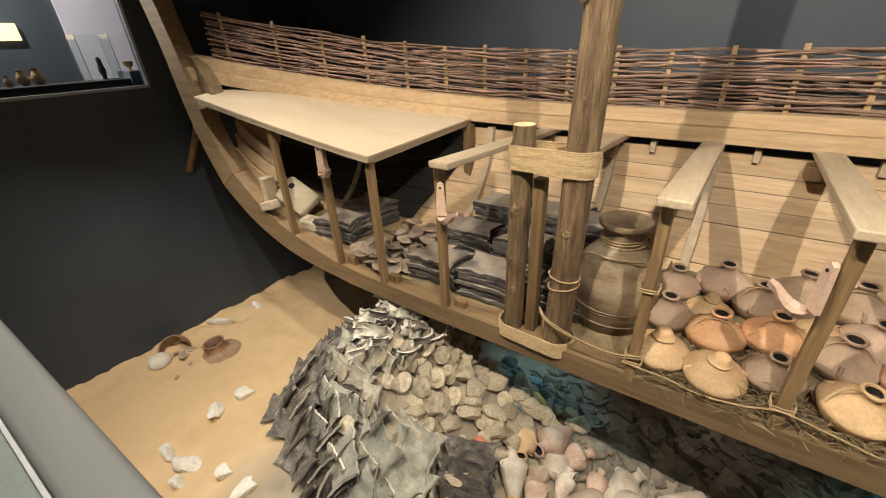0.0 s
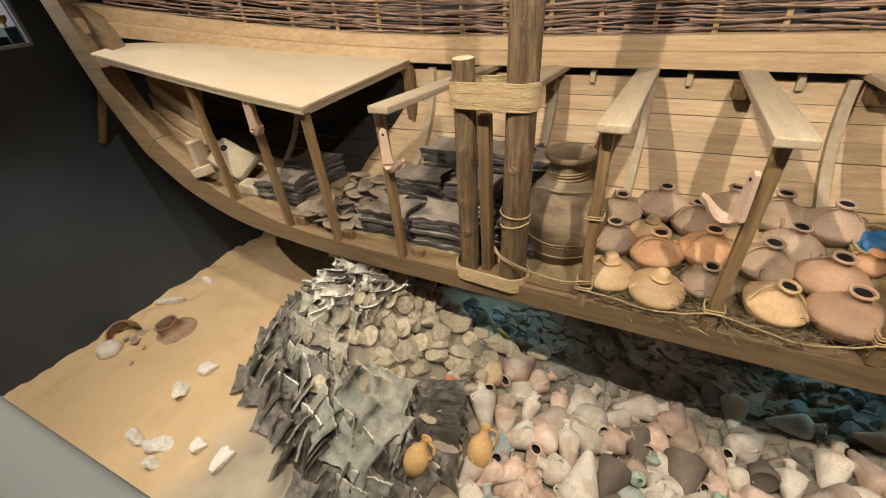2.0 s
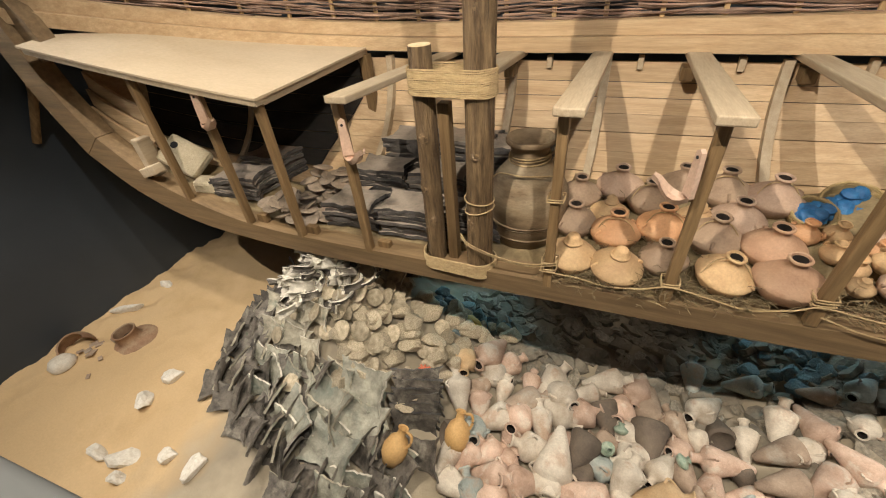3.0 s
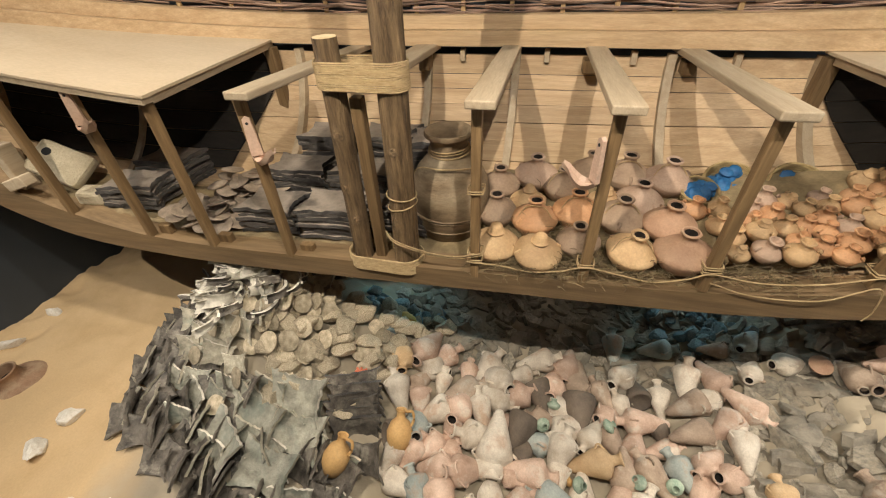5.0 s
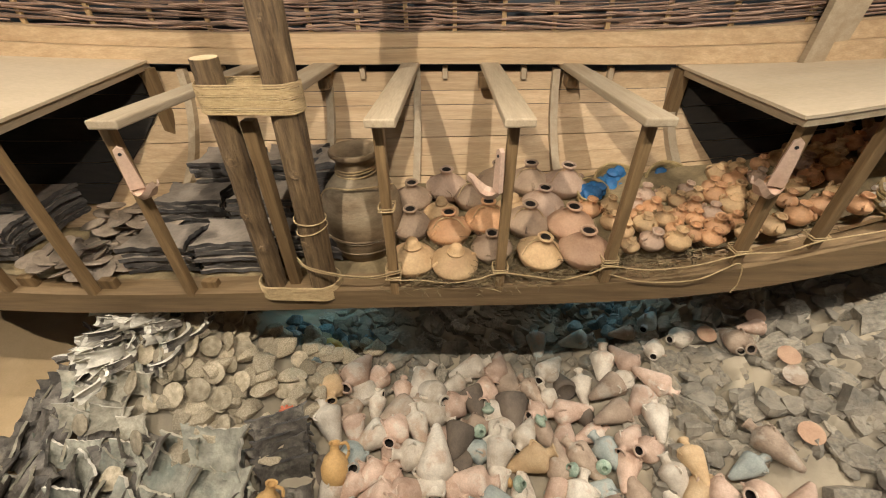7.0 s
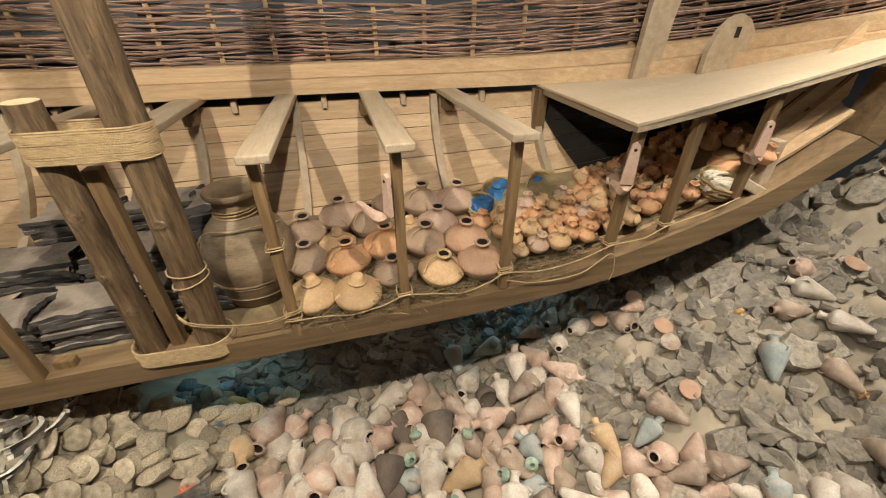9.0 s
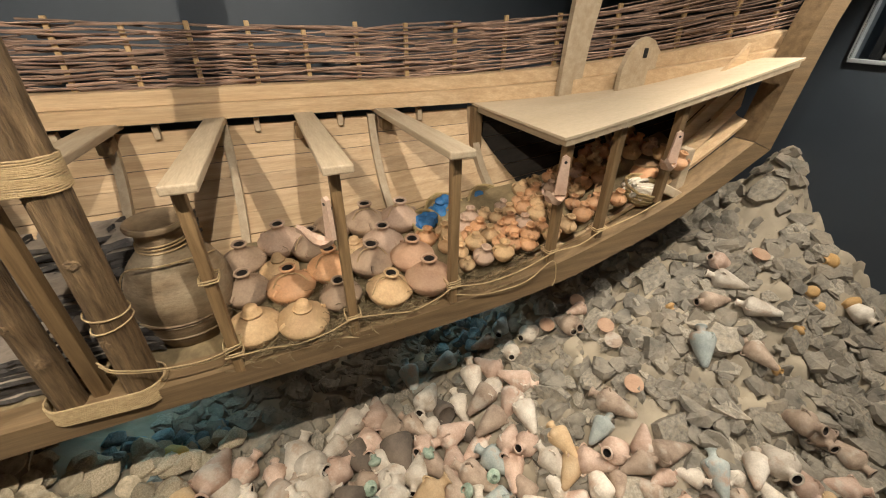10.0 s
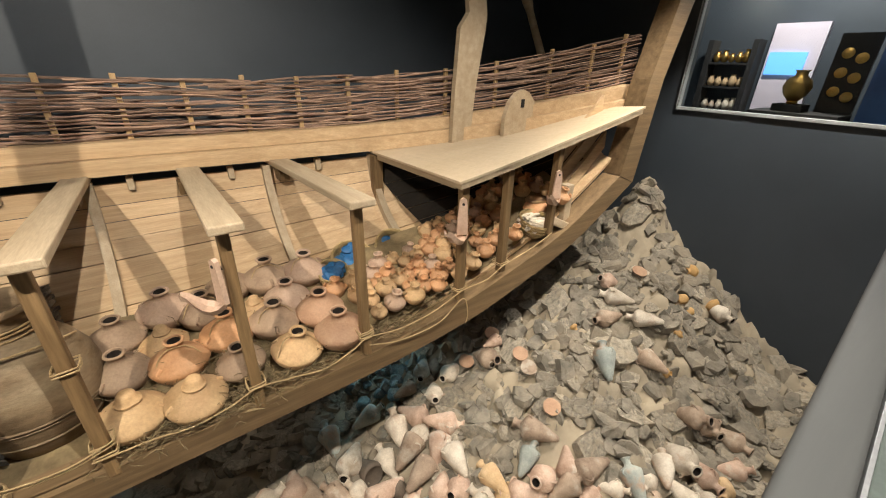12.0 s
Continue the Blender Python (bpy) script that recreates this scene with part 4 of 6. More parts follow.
def bracket(x, z, s=1.0, flip=1, turn=0.5):
    """A flat hanging ladle: a plate with a hole and a turned-up scoop."""
    ob = thing("ladle", "pinkish clay ladle hanging on a wooden post", "ladle", "ladles on the posts")
    bm = bmesh.new()
    prof = [(-0.022, 0.30), (0.0, 0.315), (0.022, 0.30), (0.03, 0.2), (0.036, 0.07), (-0.036, 0.07), (-0.03, 0.2)]
    a = [bm.verts.new((px, -0.012, pz)) for px, pz in prof]
    b = [bm.verts.new((px, 0.012, pz)) for px, pz in prof]
    bm.faces.new(a)
    bm.faces.new(b[::-1])
    for i in range(len(prof)):
        j = (i + 1) % len(prof)
        bm.faces.new((a[i], a[j], b[j], b[i]))
    handle = part("handle", bm, BRACKET, ob)
    hole = lathe([(0.009, 0), (0.009, 0.003)], 10)
    bmesh.ops.transform(hole, matrix=Matrix.Translation((0, -0.0125, 0.275)) @ Matrix.Rotation(math.pi / 2, 4, "X"), verts=hole.verts)
    part("hole", hole, BLACK, ob)
    bm = bmesh.new()
    cup = []
    for i in range(7):
        t = i / 6
        yy = 0.012 - 0.19 * t
        w = 0.040 + 0.018 * math.sin(math.pi * min(1, t * 1.15)) - 0.024 * t * t
        zz = 0.07 - 0.055 * math.sin(math.pi * min(1, t + 0.15)) + 0.045 * t * t
        cup.append([bm.verts.new(p) for p in ((-w, yy, zz + 0.035), (-w * 0.6, yy, zz), (w * 0.6, yy, zz), (w, yy, zz + 0.035), (w * 0.6, yy, zz + 0.012), (-w * 0.6, yy, zz + 0.012))])
    for p, q in zip(cup, cup[1:]):
        for i in range(6):
            j = (i + 1) % 6
            bm.faces.new((p[i], p[j], q[j], q[i]))
    bm.faces.new(cup[0])
    bm.faces.new(cup[-1][::-1])
    part("scoop", bm, BRACKET, ob).rotation_euler = (0, 0, flip * 0.75)
    ob.matrix_basis = Matrix.Translation((x, FRONT - 0.018, z)) @ Matrix.Rotation(flip * turn, 4, "Z") @ Matrix.Scale(s, 4)


bracket(-2.64, 1.42, 1.05, 1)
bracket(-1.22, 1.27, 1.1, 1)
bracket(1.0, 1.25, 1.1, -1, 1.15)
bracket(2.66, 1.27, 1.2, -1)
bracket(3.73, 1.39, 1.05, -1)

# ---- cargo in the hold ----


def hold_z(x, y):
    """Height of the brushwood bed on which the cargo stands."""
    return keel_z(x) + 0.12 * max(0, y - 2.75)


def jar_z(x, y):
    """Height at which the jars stand: the bed climbs with the planking."""
    return keel_z(x) + 0.04 + 0.24 * max(0, y - 2.75)


def brush_bed():
    bm = bmesh.new()
    nx, ny = 90, 24
    grid = []
    for i in range(nx + 1):
        x = -4.3 + 8.5 * i / nx
        w = max(0.02, beam(x) * (0.8 if x < 0.3 else 0.56) - 0.03)
        row = []
        for j in range(ny + 1):
            y = BACK - 0.03 + w * j / ny
            row.append(bm.verts.new((x, y, hold_z(x, y) + ((0.10 * ease(2.80, 3.05, y) + 0.08 * max(0, y - 2.75)) if 0.3 < x else 0.0) + 0.035 * noise.noise(Vector((x * 9, y * 9, 0))))))
        grid.append(row)
    for i in range(nx):
        for j in range(ny):
            bm.faces.new((grid[i][j], grid[i + 1][j], grid[i + 1][j + 1], grid[i][j + 1]))
    ob = tagged(part("brushwood_bed", bm, STRAW, smooth=True), "bed of dry brushwood under the cargo", "brushwood", kind="stuff")
    return ob


brush_bed()


def straw(places, count, seed, spread=0.12):
    rnd = random.Random(seed)
    bm = bmesh.new()
    for x, y, z in places:
        for k in range(count):
            a = rnd.uniform(0, 6.28)
            p = Vector((x + rnd.gauss(0, spread), y + rnd.gauss(0, spread * 0.5), min(z, jar_z(x, y) + 0.06) + rnd.uniform(0, 0.06)))
            d = Vector((math.cos(a), 0.6 * math.sin(a), rnd.uniform(-0.3, 0.7))) * rnd.uniform(0.04, 0.11)
            m = p + d * 0.5 + Vector((rnd.uniform(-0.02, 0.02), 0, rnd.uniform(0, 0.03)))
            tube(bm, [p, m, p + d], 0.0022, 3)
    return tagged(part("dry_brush", bm, STRAW), "tangled dry brushwood packed between the jars", "brushwood", kind="stuff")


straw([(0.52, 2.62, 0.5), (0.62, 2.64, 0.52), (0.9, 2.63, 0.52), (0.95, 2.8, 0.6), (1.2, 2.64, 0.55), (1.5, 2.64, 0.56), (1.45, 2.75, 0.6), (0.85, 3.1, 0.75), (1.3, 3.3, 0.75), (0.8, 3.5, 0.85), (2.0, 2.64, 0.62), (2.3, 2.66, 0.62), (2.5, 2.9, 0.75), (2.9, 3.0, 0.85), (3.2, 2.8, 0.9), (1.15, 3.6, 0.9), (2.7, 3.5, 0.85), (0.5, 3.2, 0.8), (0.6, 2.62, 0.53), (0.93, 2.62, 0.53), (1.2, 2.62, 0.56), (1.48, 2.62, 0.58), (1.0, 2.66, 0.58), (2.1, 2.7, 0.66), (2.45, 2.7, 0.72), (0.6, 2.9, 0.66), (0.86, 2.92, 0.66), (1.12, 2.95, 0.68), (1.45, 3.1, 0.72)], 85, 4)


def handle_mesh(r, h, reach, mat, name="handle"):
    bm = bmesh.new()
    pts = [(r * 0.93 + reach * math.sin(math.pi * t), 0, -h * t) for t in [i / 6 for i in range(7)]]
    tube(bm, pts, 0.012, 6)
    return mesh_of(name, bm, mat, True)


JAR = [(0.07, 0.0), (0.12, 0.01), (0.158, 0.06), (0.176, 0.105), (0.176, 0.118), (0.160, 0.136), (0.122, 0.165), (0.082, 0.194), (0.056, 0.212), (0.045, 0.226), (0.043, 0.248), (0.055, 0.262), (0.056, 0.274), (0.044, 0.276), (0.036, 0.255), (0.033, 0.23), (0.08, 0.17), (0.12, 0.1)]


def rim_mesh(r, z, w, mat):
    return mesh_of("rim", tube(bmesh.new(), [(r * math.cos(t), r * math.sin(t), z + 0.002 * math.sin(3 * t)) for t in [2 * math.pi * i / 18 for i in range(18)]], w, 6, True), mat, True)


def inside(ob, r0, z0, r1, z1, mat=None):
    # The near-black sleeve stands for the shade inside a mouth, unless mat is given.
    part("inside", lathe([(r1, z1), (r1 + 0.001, z1 + 0.002), (r0, z0), (r0 - 0.002, z0), (r1 - 0.004, z1 + 0.004), (0.004, z1 + 0.003)], 14), mat or MOUTH_SHADE, ob, "" if mat else "near-black sleeve that paints the shade inside", True)


def jar_proto(mat, label, lidded=False):
    prof = JAR if not lidded else JAR[:9] + [(0.044, 0.218)]
    ob = tagged(new("storage_jar", mesh_of("storage_jar", lathe(prof, 22, wobble=0.03), mat, True)), label, "jar", "storage jars in the hold")
    if not lidded:
        piece("rim", rim_mesh(0.051, 0.269, 0.009, mat), ob, Matrix())
        inside(ob, 0.037, 0.268, 0.026, 0.215)
    if lidded:
        part("stopper", lathe([(0.052, 0.212), (0.064, 0.218), (0.065, 0.230), (0.050, 0.240), (0.046, 0.268), (0.034, 0.281), (0.012, 0.284)], 16, wobble=0.12), HOLD["tan"], ob, "rough clay stopper", True)
    hm = handle_mesh(0.145, 0.06, 0.035, mat)
    for a in (0.4, 0.4 + math.pi):
        piece("handle", hm, ob, Matrix.Rotation(a, 4, "Z") @ Matrix.Translation((0, 0, 0.155)))
    return ob


JARS = {
    "grey": [(0.38, 3.45, 1.0), (0.39, 3.14, 1.0), (0.91, 3.44, 1.0), (1.04, 2.88, 0.9), (1.40, 3.57, 1.08), (1.13, 3.63, 1.0), (1.33, 3.11, 1.05)],
    "orange": [(0.70, 3.06, 1.05), (1.02, 3.16, 1.05)],
    "pale": [(0.68, 3.58, 1.05), (1.70, 3.51, 1.05), (1.48, 3.29, 1.0)],
    "tan": [(1.38, 2.79, 1.0)],
    "rust": [(1.66, 3.04, 1.05), (1.71, 2.77, 1.08)],
}
WORDS = {"grey": "dusty brown clay storage jar with open mouth", "orange": "orange clay storage jar with open mouth", "pale": "pale pinkish clay storage jar with open mouth", "tan": "tan clay storage jar tied with rope", "rust": "reddish-brown clay storage jar with open mouth"}
rj = random.Random(11)


def stand(proto, x, y, s, first, z=None):
    m = Matrix.Translation((x, y, jar_z(x, y) + (0.0 if "storage" in proto.name else 0.07 - 0.1 * max(0, y - 2.75)) if z is None else z)) @ Matrix.Rotation(rj.uniform(0.03, 0.16 if "storage" in proto.name else 0.3), 4, (1, rj.uniform(-0.6, 0.6), 0)) @ Matrix.Rotation(rj.uniform(0, 6.28), 4, "Z")
    size = Matrix.Diagonal((s, s, s * (1.0 if "storage" in proto.name else 1.25), 1))
    if first:
        proto.matrix_basis = m @ size
        return proto
    ob = copy_thing(proto, m)
    ob.matrix_basis = m @ size
    return ob


for kind, places in JARS.items():
    proto = jar_proto(HOLD[kind], WORDS[kind])
    for k, (x, y, s) in enumerate(places):
        stand(proto, x, y, s, k == 0)
proto = jar_proto(HOLD["tan"], "tan clay jar closed with a clay stopper", True)
for k, (x, y, s) in enumerate(((0.42, 2.79, 1.05), (0.74, 2.74, 1.02), (0.63, 3.28, 0.85), (1.24, 3.3, 0.8))):
    stand(proto, x, y, s, k == 0)

# strings round the jar necks
bm = bmesh.new()
for x, y in ((0.70, 3.06), (0.91, 3.44), (1.40, 3.57), (1.33, 3.11), (1.02, 3.16), (1.70, 3.51), (1.38, 2.79)):
    z = jar_z(x, y) + 0.25
    tube(bm, smooth_line([(x - 0.14, y - 0.08, z - 0.12), (x - 0.08, y - 0.05, z - 0.02), (x, y - 0.062, z + 0.01), (x + 0.08, y - 0.04, z - 0.03), (x + 0.16, y - 0.07, z - 0.14)], 4), 0.004, 5)
tagged(part("string", bm, ROPE), "thin strings tied round the jars", "string", kind="stuff")

POT = [(0.04, 0.0), (0.07, 0.006), (0.092, 0.034), (0.100, 0.058), (0.098, 0.068), (0.076, 0.084), (0.048, 0.102), (0.038, 0.112), (0.036, 0.126), (0.046, 0.138), (0.047, 0.144), (0.037, 0.146), (0.031, 0.126), (0.06, 0.08), (0.06, 0.04)]


def pot_proto(mat, label, lidded):
    ob = tagged(new("small_pot", mesh_of("small_pot", lathe(POT if not lidded else POT[:7], 16, wobble=0.05), mat, True)), label, "pot", "small pots in the hold")
    if not lidded:
        piece("rim", rim_mesh(0.043, 0.142, 0.0065, mat), ob, Matrix())
        inside(ob, 0.033, 0.142, 0.024, 0.115, mat)
    if lidded:
        part("stopper", lathe([(0.046, 0.102), (0.052, 0.108), (0.038, 0.116), (0.035, 0.134), (0.014, 0.140)], 12, wobble=0.15), HOLD["tan"], ob, "", True)
    hm = handle_mesh(0.088, 0.04, 0.022, mat)
    for a in (0.2, 0.2 + math.pi):
        piece("handle", hm, ob, Matrix.Rotation(a, 4, "Z") @ Matrix.Translation((0, 0, 0.10)))
    return ob


protos = [pot_proto(HOLD["orange"], "small orange clay pot with open mouth", False), pot_proto(HOLD["tan"], "small tan clay pot with a stopper", True), pot_proto(HOLD["pale"], "small pale clay pot with open mouth", False), pot_proto(HOLD["tan"], "small tan clay pot with open mouth", False)]
used = [False] * 4
spots_taken = []
rp = random.Random(21)
tries = 0
while len(spots_taken) < 230 and tries < 24000:
    tries += 1
    x = rp.uniform(1.82, 4.0)
    y = rp.uniform(2.69, min(3.42, BACK + beam(x) * 0.62))
    if y > 3.28 and x < 2.85:
        continue
    s = rp.uniform(0.68, 0.92)
    if x < 1.95 and y < 3.1:
        continue
    if any((x - a) ** 2 + (y - b) ** 2 < 0.28 ** 2 for a, b in ((2.2, 3.62), (2.64, 3.62), (3.72, 2.82))):
        continue
    if any((x - a) ** 2 + (y - b) ** 2 < (0.077 * (s + c)) ** 2 for a, b, c in spots_taken):
        continue
    spots_taken.append((x, y, s))
    k = rp.choices(range(4), (5, 2, 2, 6))[0]
    stand(protos[k], x, y, s, not used[k])
    used[k] = True

# large pithos beside the mast
pith = [(0.15, 0.0), (0.21, 0.02), (0.275, 0.16), (0.318, 0.34), (0.325, 0.44), (0.305, 0.55), (0.255, 0.66), (0.195, 0.735), (0.158, 0.775), (0.147, 0.80), (0.145, 0.875), (0.155, 0.91), (0.182, 0.922), (0.186, 0.945), (0.178, 0.958), (0.16, 0.955), (0.142, 0.93), (0.128, 0.86), (0.14, 0.75), (0.2, 0.5)]
ob = tagged(part("large_jar", lathe(pith, 32, wobble=0.03), PITHOS, smooth=True), "large brown clay jar bound with rope beside the mast", "storage jar")
PX, PY = 0.0, 3.15
ob.location = (PX, PY, 0.40)
for z, r, w in ((0.30, 0.302, 0.012), (0.325, 0.312, 0.012), (0.19, 0.275, 0.012)):
    part("clay_band", tube(bmesh.new(), [(r * math.cos(t), r * math.sin(t), z) for t in [2 * math.pi * i / 36 for i in range(36)]], w, 6, True), PITHOS, ob, "", True)
for z, r in ((0.795, 0.158), (0.815, 0.154), (0.83, 0.153)):
    part("rope", tube(bmesh.new(), [(r * math.cos(t), r * math.sin(t), z + 0.01 * math.sin(t + z * 40)) for t in [2 * math.pi * i / 30 for i in range(30)]], 0.006, 6, True), ROPE, ob, "thin rope", True)
part("rope", tube(bmesh.new(), smooth_line([(-0.30, -0.14, 0.55), (-0.20, -0.19, 0.72), (0.0, -0.235, 0.74), (0.2, -0.16, 0.73), (0.27, -0.02, 0.68)], 6), 0.006, 6), ROPE, ob, "thin rope", True)


def basket(x, y, z, r, tilt, fill, label):
    ob = thing("basket", label, "basket", "baskets in the hold", at=(x, y, z))
    ob.rotation_euler = (tilt, 0, 0)
    part("body", lathe([(r * 0.6, 0), (r * 0.85, 0.07), (r, 0.17), (r * 0.93, 0.17), (r * 0.75, 0.06)], 24), BASKET, ob, "woven straw", True)
    for zz, rr in ((0.172, r), (0.14, r * 0.97), (0.10, r * 0.92), (0.06, r * 0.82)):
        part("hoop", tube(bmesh.new(), [(rr * math.cos(t), rr * math.sin(t), zz + 0.004 * math.sin(8 * t)) for t in [2 * math.pi * i / 32 for i in range(32)]], 0.012, 6, True), BASKET, ob, "", True)
    rnd = random.Random(int(x * 100))
    me = mesh_of("lump", lathe([(0.03, 0), (0.05, 0.012), (0.052, 0.03), (0.035, 0.045)], 10, wobble=0.2), fill, True)
    stick = mesh_of("stick", tube(bmesh.new(), smooth_line([(-0.11, 0, 0), (0, 0.015, 0.012), (0.11, 0, 0)], 4), 0.016, 8), fill, True)
    for k in range(20):
        a, q = rnd.uniform(0, 6.28), r * 0.68 * math.sqrt(rnd.random())
        lump = tagged(new("glass_ingot" if fill is COBALT else "ivory_stick", me if fill is COBALT else stick), "cobalt blue glass ingot lying in a basket" if fill is COBALT else "pale ivory stick lying in a basket", "ingot" if fill is COBALT else "ivory", "basket contents")
        lump.matrix_basis = Matrix.Translation((x, y, z)) @ Matrix.Rotation(tilt, 4, "X") @ Matrix.Translation((q * math.cos(a), q * math.sin(a), 0.11 + rnd.uniform(0, 0.045))) @ Matrix.Rotation(rnd.uniform(-0.3, 0.3), 4, "X") @ Matrix.Rotation(rnd.uniform(-0.5, 0.5) if fill is IVORY else rnd.uniform(0, 6), 4, "Z")


basket(2.16, 3.6, 0.74, 0.2, 0.6, COBALT, "straw basket heaped with cobalt blue glass ingots")
basket(2.59, 3.6, 0.77, 0.2, 0.75, COBALT, "straw basket with dusty blue glass ingots")
basket(1.9, 3.42, 0.74, 0.13, 0.4, COBALT, "small straw basket with blue glass ingots")
basket(3.74, 2.80, 1.03, 0.16, 0.3, IVORY, "straw basket holding pale ivory sticks")
big = [(0.10, 0), (0.16, 0.03), (0.19, 0.14), (0.17, 0.24), (0.10, 0.30), (0.09, 0.31)]
ob = tagged(part("storage_jar", lathe(big, 20, wobble=0.05), HOLD["orange"], smooth=True), "squat orange clay jar with a cloth cover under the stern deck", "jar")
ob.location = (3.95, 2.98, 1.0)
part("cover", lathe([(0.12, 0.29), (0.125, 0.31), (0.08, 0.335), (0.02, 0.34)], 16, wobble=0.2), HOLD["tan"], ob, "tan cloth cover", True)


def oxhide(w, d, t, seed, mat, bend=0.0, edge_mat=None, hollow=0.3):
    """A hide-shaped ingot: a slab with drawn-out corners and hollow sides."""
    bm = bmesh.new()
    rnd = random.Random(seed)
    n = 12
    top, low = [], []
    for i in range(n + 1):
        u = -1 + 2 * i / n
        rt, rl = [], []
        for j in range(n + 1):
            v = -1 + 2 * j / n
            x = u * w * (0.80 + 0.20 * abs(v) ** 2.2)
            y = v * d * (1 - hollow + hollow * abs(u) ** 2.2)
            edge = max(abs(u), abs(v))
            jag = Vector((u * 5 + seed * 1.7, v * 5, 4.2))
            x += 0.022 * edge * noise.noise(jag)
            y += 0.022 * edge * noise.noise(jag + Vector((7, 3, 1)))
            k = bend * (u * u) * w + 0.016 * noise.noise(Vector((u * 2.4 + seed, v * 2.4, seed * 3.3))) + 0.005 * noise.noise(Vector((u * 9 + seed, v * 9, 1)))
            rim = 0.006 * ease(0.75, 1.0, edge)
            rt.append(bm.verts.new((x, y, t / 2 + k + rim)))
            rl.append(bm.verts.new((x, y, -t / 2 + k)))
        top.append(rt)
        low.append(rl)
    for i in range(n):
        for j in range(n):
            bm.faces.new((top[i][j], top[i + 1][j], top[i + 1][j + 1], top[i][j + 1]))
            bm.faces.new((low[i][j], low[i][j + 1], low[i + 1][j + 1], low[i + 1][j]))
    ring = [(i, 0) for i in range(n)] + [(n, j) for j in range(n)] + [(i, n) for i in range(n, 0, -1)] + [(0, j) for j in range(n, 0, -1)]
    for (a, b), (c, d2) in zip(ring, ring[1:] + ring[:1]):
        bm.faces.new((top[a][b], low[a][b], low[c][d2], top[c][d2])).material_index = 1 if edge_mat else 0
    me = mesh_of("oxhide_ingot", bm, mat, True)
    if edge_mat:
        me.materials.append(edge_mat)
    return me


# Tan faces, near-black edges.
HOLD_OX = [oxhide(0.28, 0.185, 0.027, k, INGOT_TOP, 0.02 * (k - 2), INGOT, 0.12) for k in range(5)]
ro = random.Random(31)


def ingot_stack(x, y, count, z=None, turn=0.0):
    z = (hold_z(x, y) if z is None else z) + 0.02
    for k in range(int(count * 1.35)):
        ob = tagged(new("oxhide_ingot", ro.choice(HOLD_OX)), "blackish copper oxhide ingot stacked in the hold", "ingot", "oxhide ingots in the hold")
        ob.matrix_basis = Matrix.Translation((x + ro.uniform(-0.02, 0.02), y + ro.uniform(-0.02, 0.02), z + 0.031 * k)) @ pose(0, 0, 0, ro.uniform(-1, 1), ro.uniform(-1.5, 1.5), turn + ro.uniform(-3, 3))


for x, y, n, turn in ((-1.58, 2.97, 6, 0), (-0.98, 2.97, 7, 3), (-0.42, 3.12, 6, -4), (-1.45, 3.36, 9, 4), (-0.85, 3.38, 9, -3), (-1.3, 3.76, 12, 2), (-0.7, 3.80, 12, 0), (-0.2, 3.66, 13, 6), (-3.02, 2.98, 6, 6), (-2.95, 3.36, 7, 0)):
    ingot_stack(x, y, n, None, turn)

DISC = [(0.02, 0.0), (0.08, 0.004), (0.115, 0.018), (0.118, 0.028), (0.105, 0.036), (0.03, 0.040)]


def bun_mesh(seed, mat):
    bm = lathe(DISC, 16, wobble=0.12, seed=seed)
    for v in bm.verts:
        v.co.z += 0.006 * noise.noise(v.co * 30 + Vector((seed, 0, 0)))
    return mesh_of("bun_ingot", bm, mat, True)


HOLD_BUN = [bun_mesh(k, BUNHOLD) for k in range(3)]
for k in range(76):
    if k < 34:
        x, y, lift = ro.gauss(-2.28, 0.12), ro.gauss(2.88, 0.07), 0.007 * k
    else:
        x, y, lift = ro.gauss(-2.0, 0.16), ro.gauss(3.22, 0.1), 0.0085 * (k - 34)
    ob = tagged(new("bun_ingot", ro.choice(HOLD_BUN)), "brown round bun ingot heaped in the hold", "ingot", "bun ingots in the hold")
    ob.matrix_basis = Matrix.Translation((x, y, hold_z(x, y) + 0.01 + lift * 0.8)) @ pose(0, 0, 0, ro.uniform(-30, 25), ro.uniform(-25, 25), ro.uniform(0, 360)) @ Matrix.Diagonal((0.85, ro.uniform(0.7, 0.95), 0.6, 1))


def rock_mesh(name, seed, mat, flat=0.5, sub=2, rough=0.5):
    rnd = random.Random(seed)
    bm = bmesh.new()
    bmesh.ops.create_icosphere(bm, subdivisions=sub, radius=1.0)
    cuts = [(Vector((rnd.gauss(0, 1), rnd.gauss(0, 1), rnd.gauss(0, 0.7))).normalized(), rnd.uniform(0.45, 0.8)) for _ in range(9)]
    off = Vector((seed * 3.7, seed, 0))
    for v in bm.verts:
        p = v.co.copy()
        for n, d in cuts:
            over = p.dot(n) - d
            if over > 0:
                p -= n * over
        p *= 1 + rough * 0.35 * noise.noise(p * 2.2 + off)
        v.co = Vector((p.x, p.y, p.z * flat))
    return mesh_of(name, bm, mat, False)


anchor = boxed(-0.25, 0.25, -0.17, 0.17, -0.06, 0.06, 0.04)
ob = tagged(part("stone_anchor", anchor, CREAM), "cream stone anchor with a hole leaning under the bow deck", "anchor")
ob.matrix_basis = Matrix.Translation((-3.72, 2.9, 0.93)) @ pose(0, 0, 0, 34, 24, 4)
part("hole", lathe([(0.04, 0.061), (0.04, 0.064)], 14), BLACK, ob).location = (-0.13, 0.05, 0)
ob = tagged(part("stone_block", boxed(-0.12, 0.12, -0.09, 0.09, -0.07, 0.07, 0.03), CREAM), "small cream stone block under the bow deck", "stone")
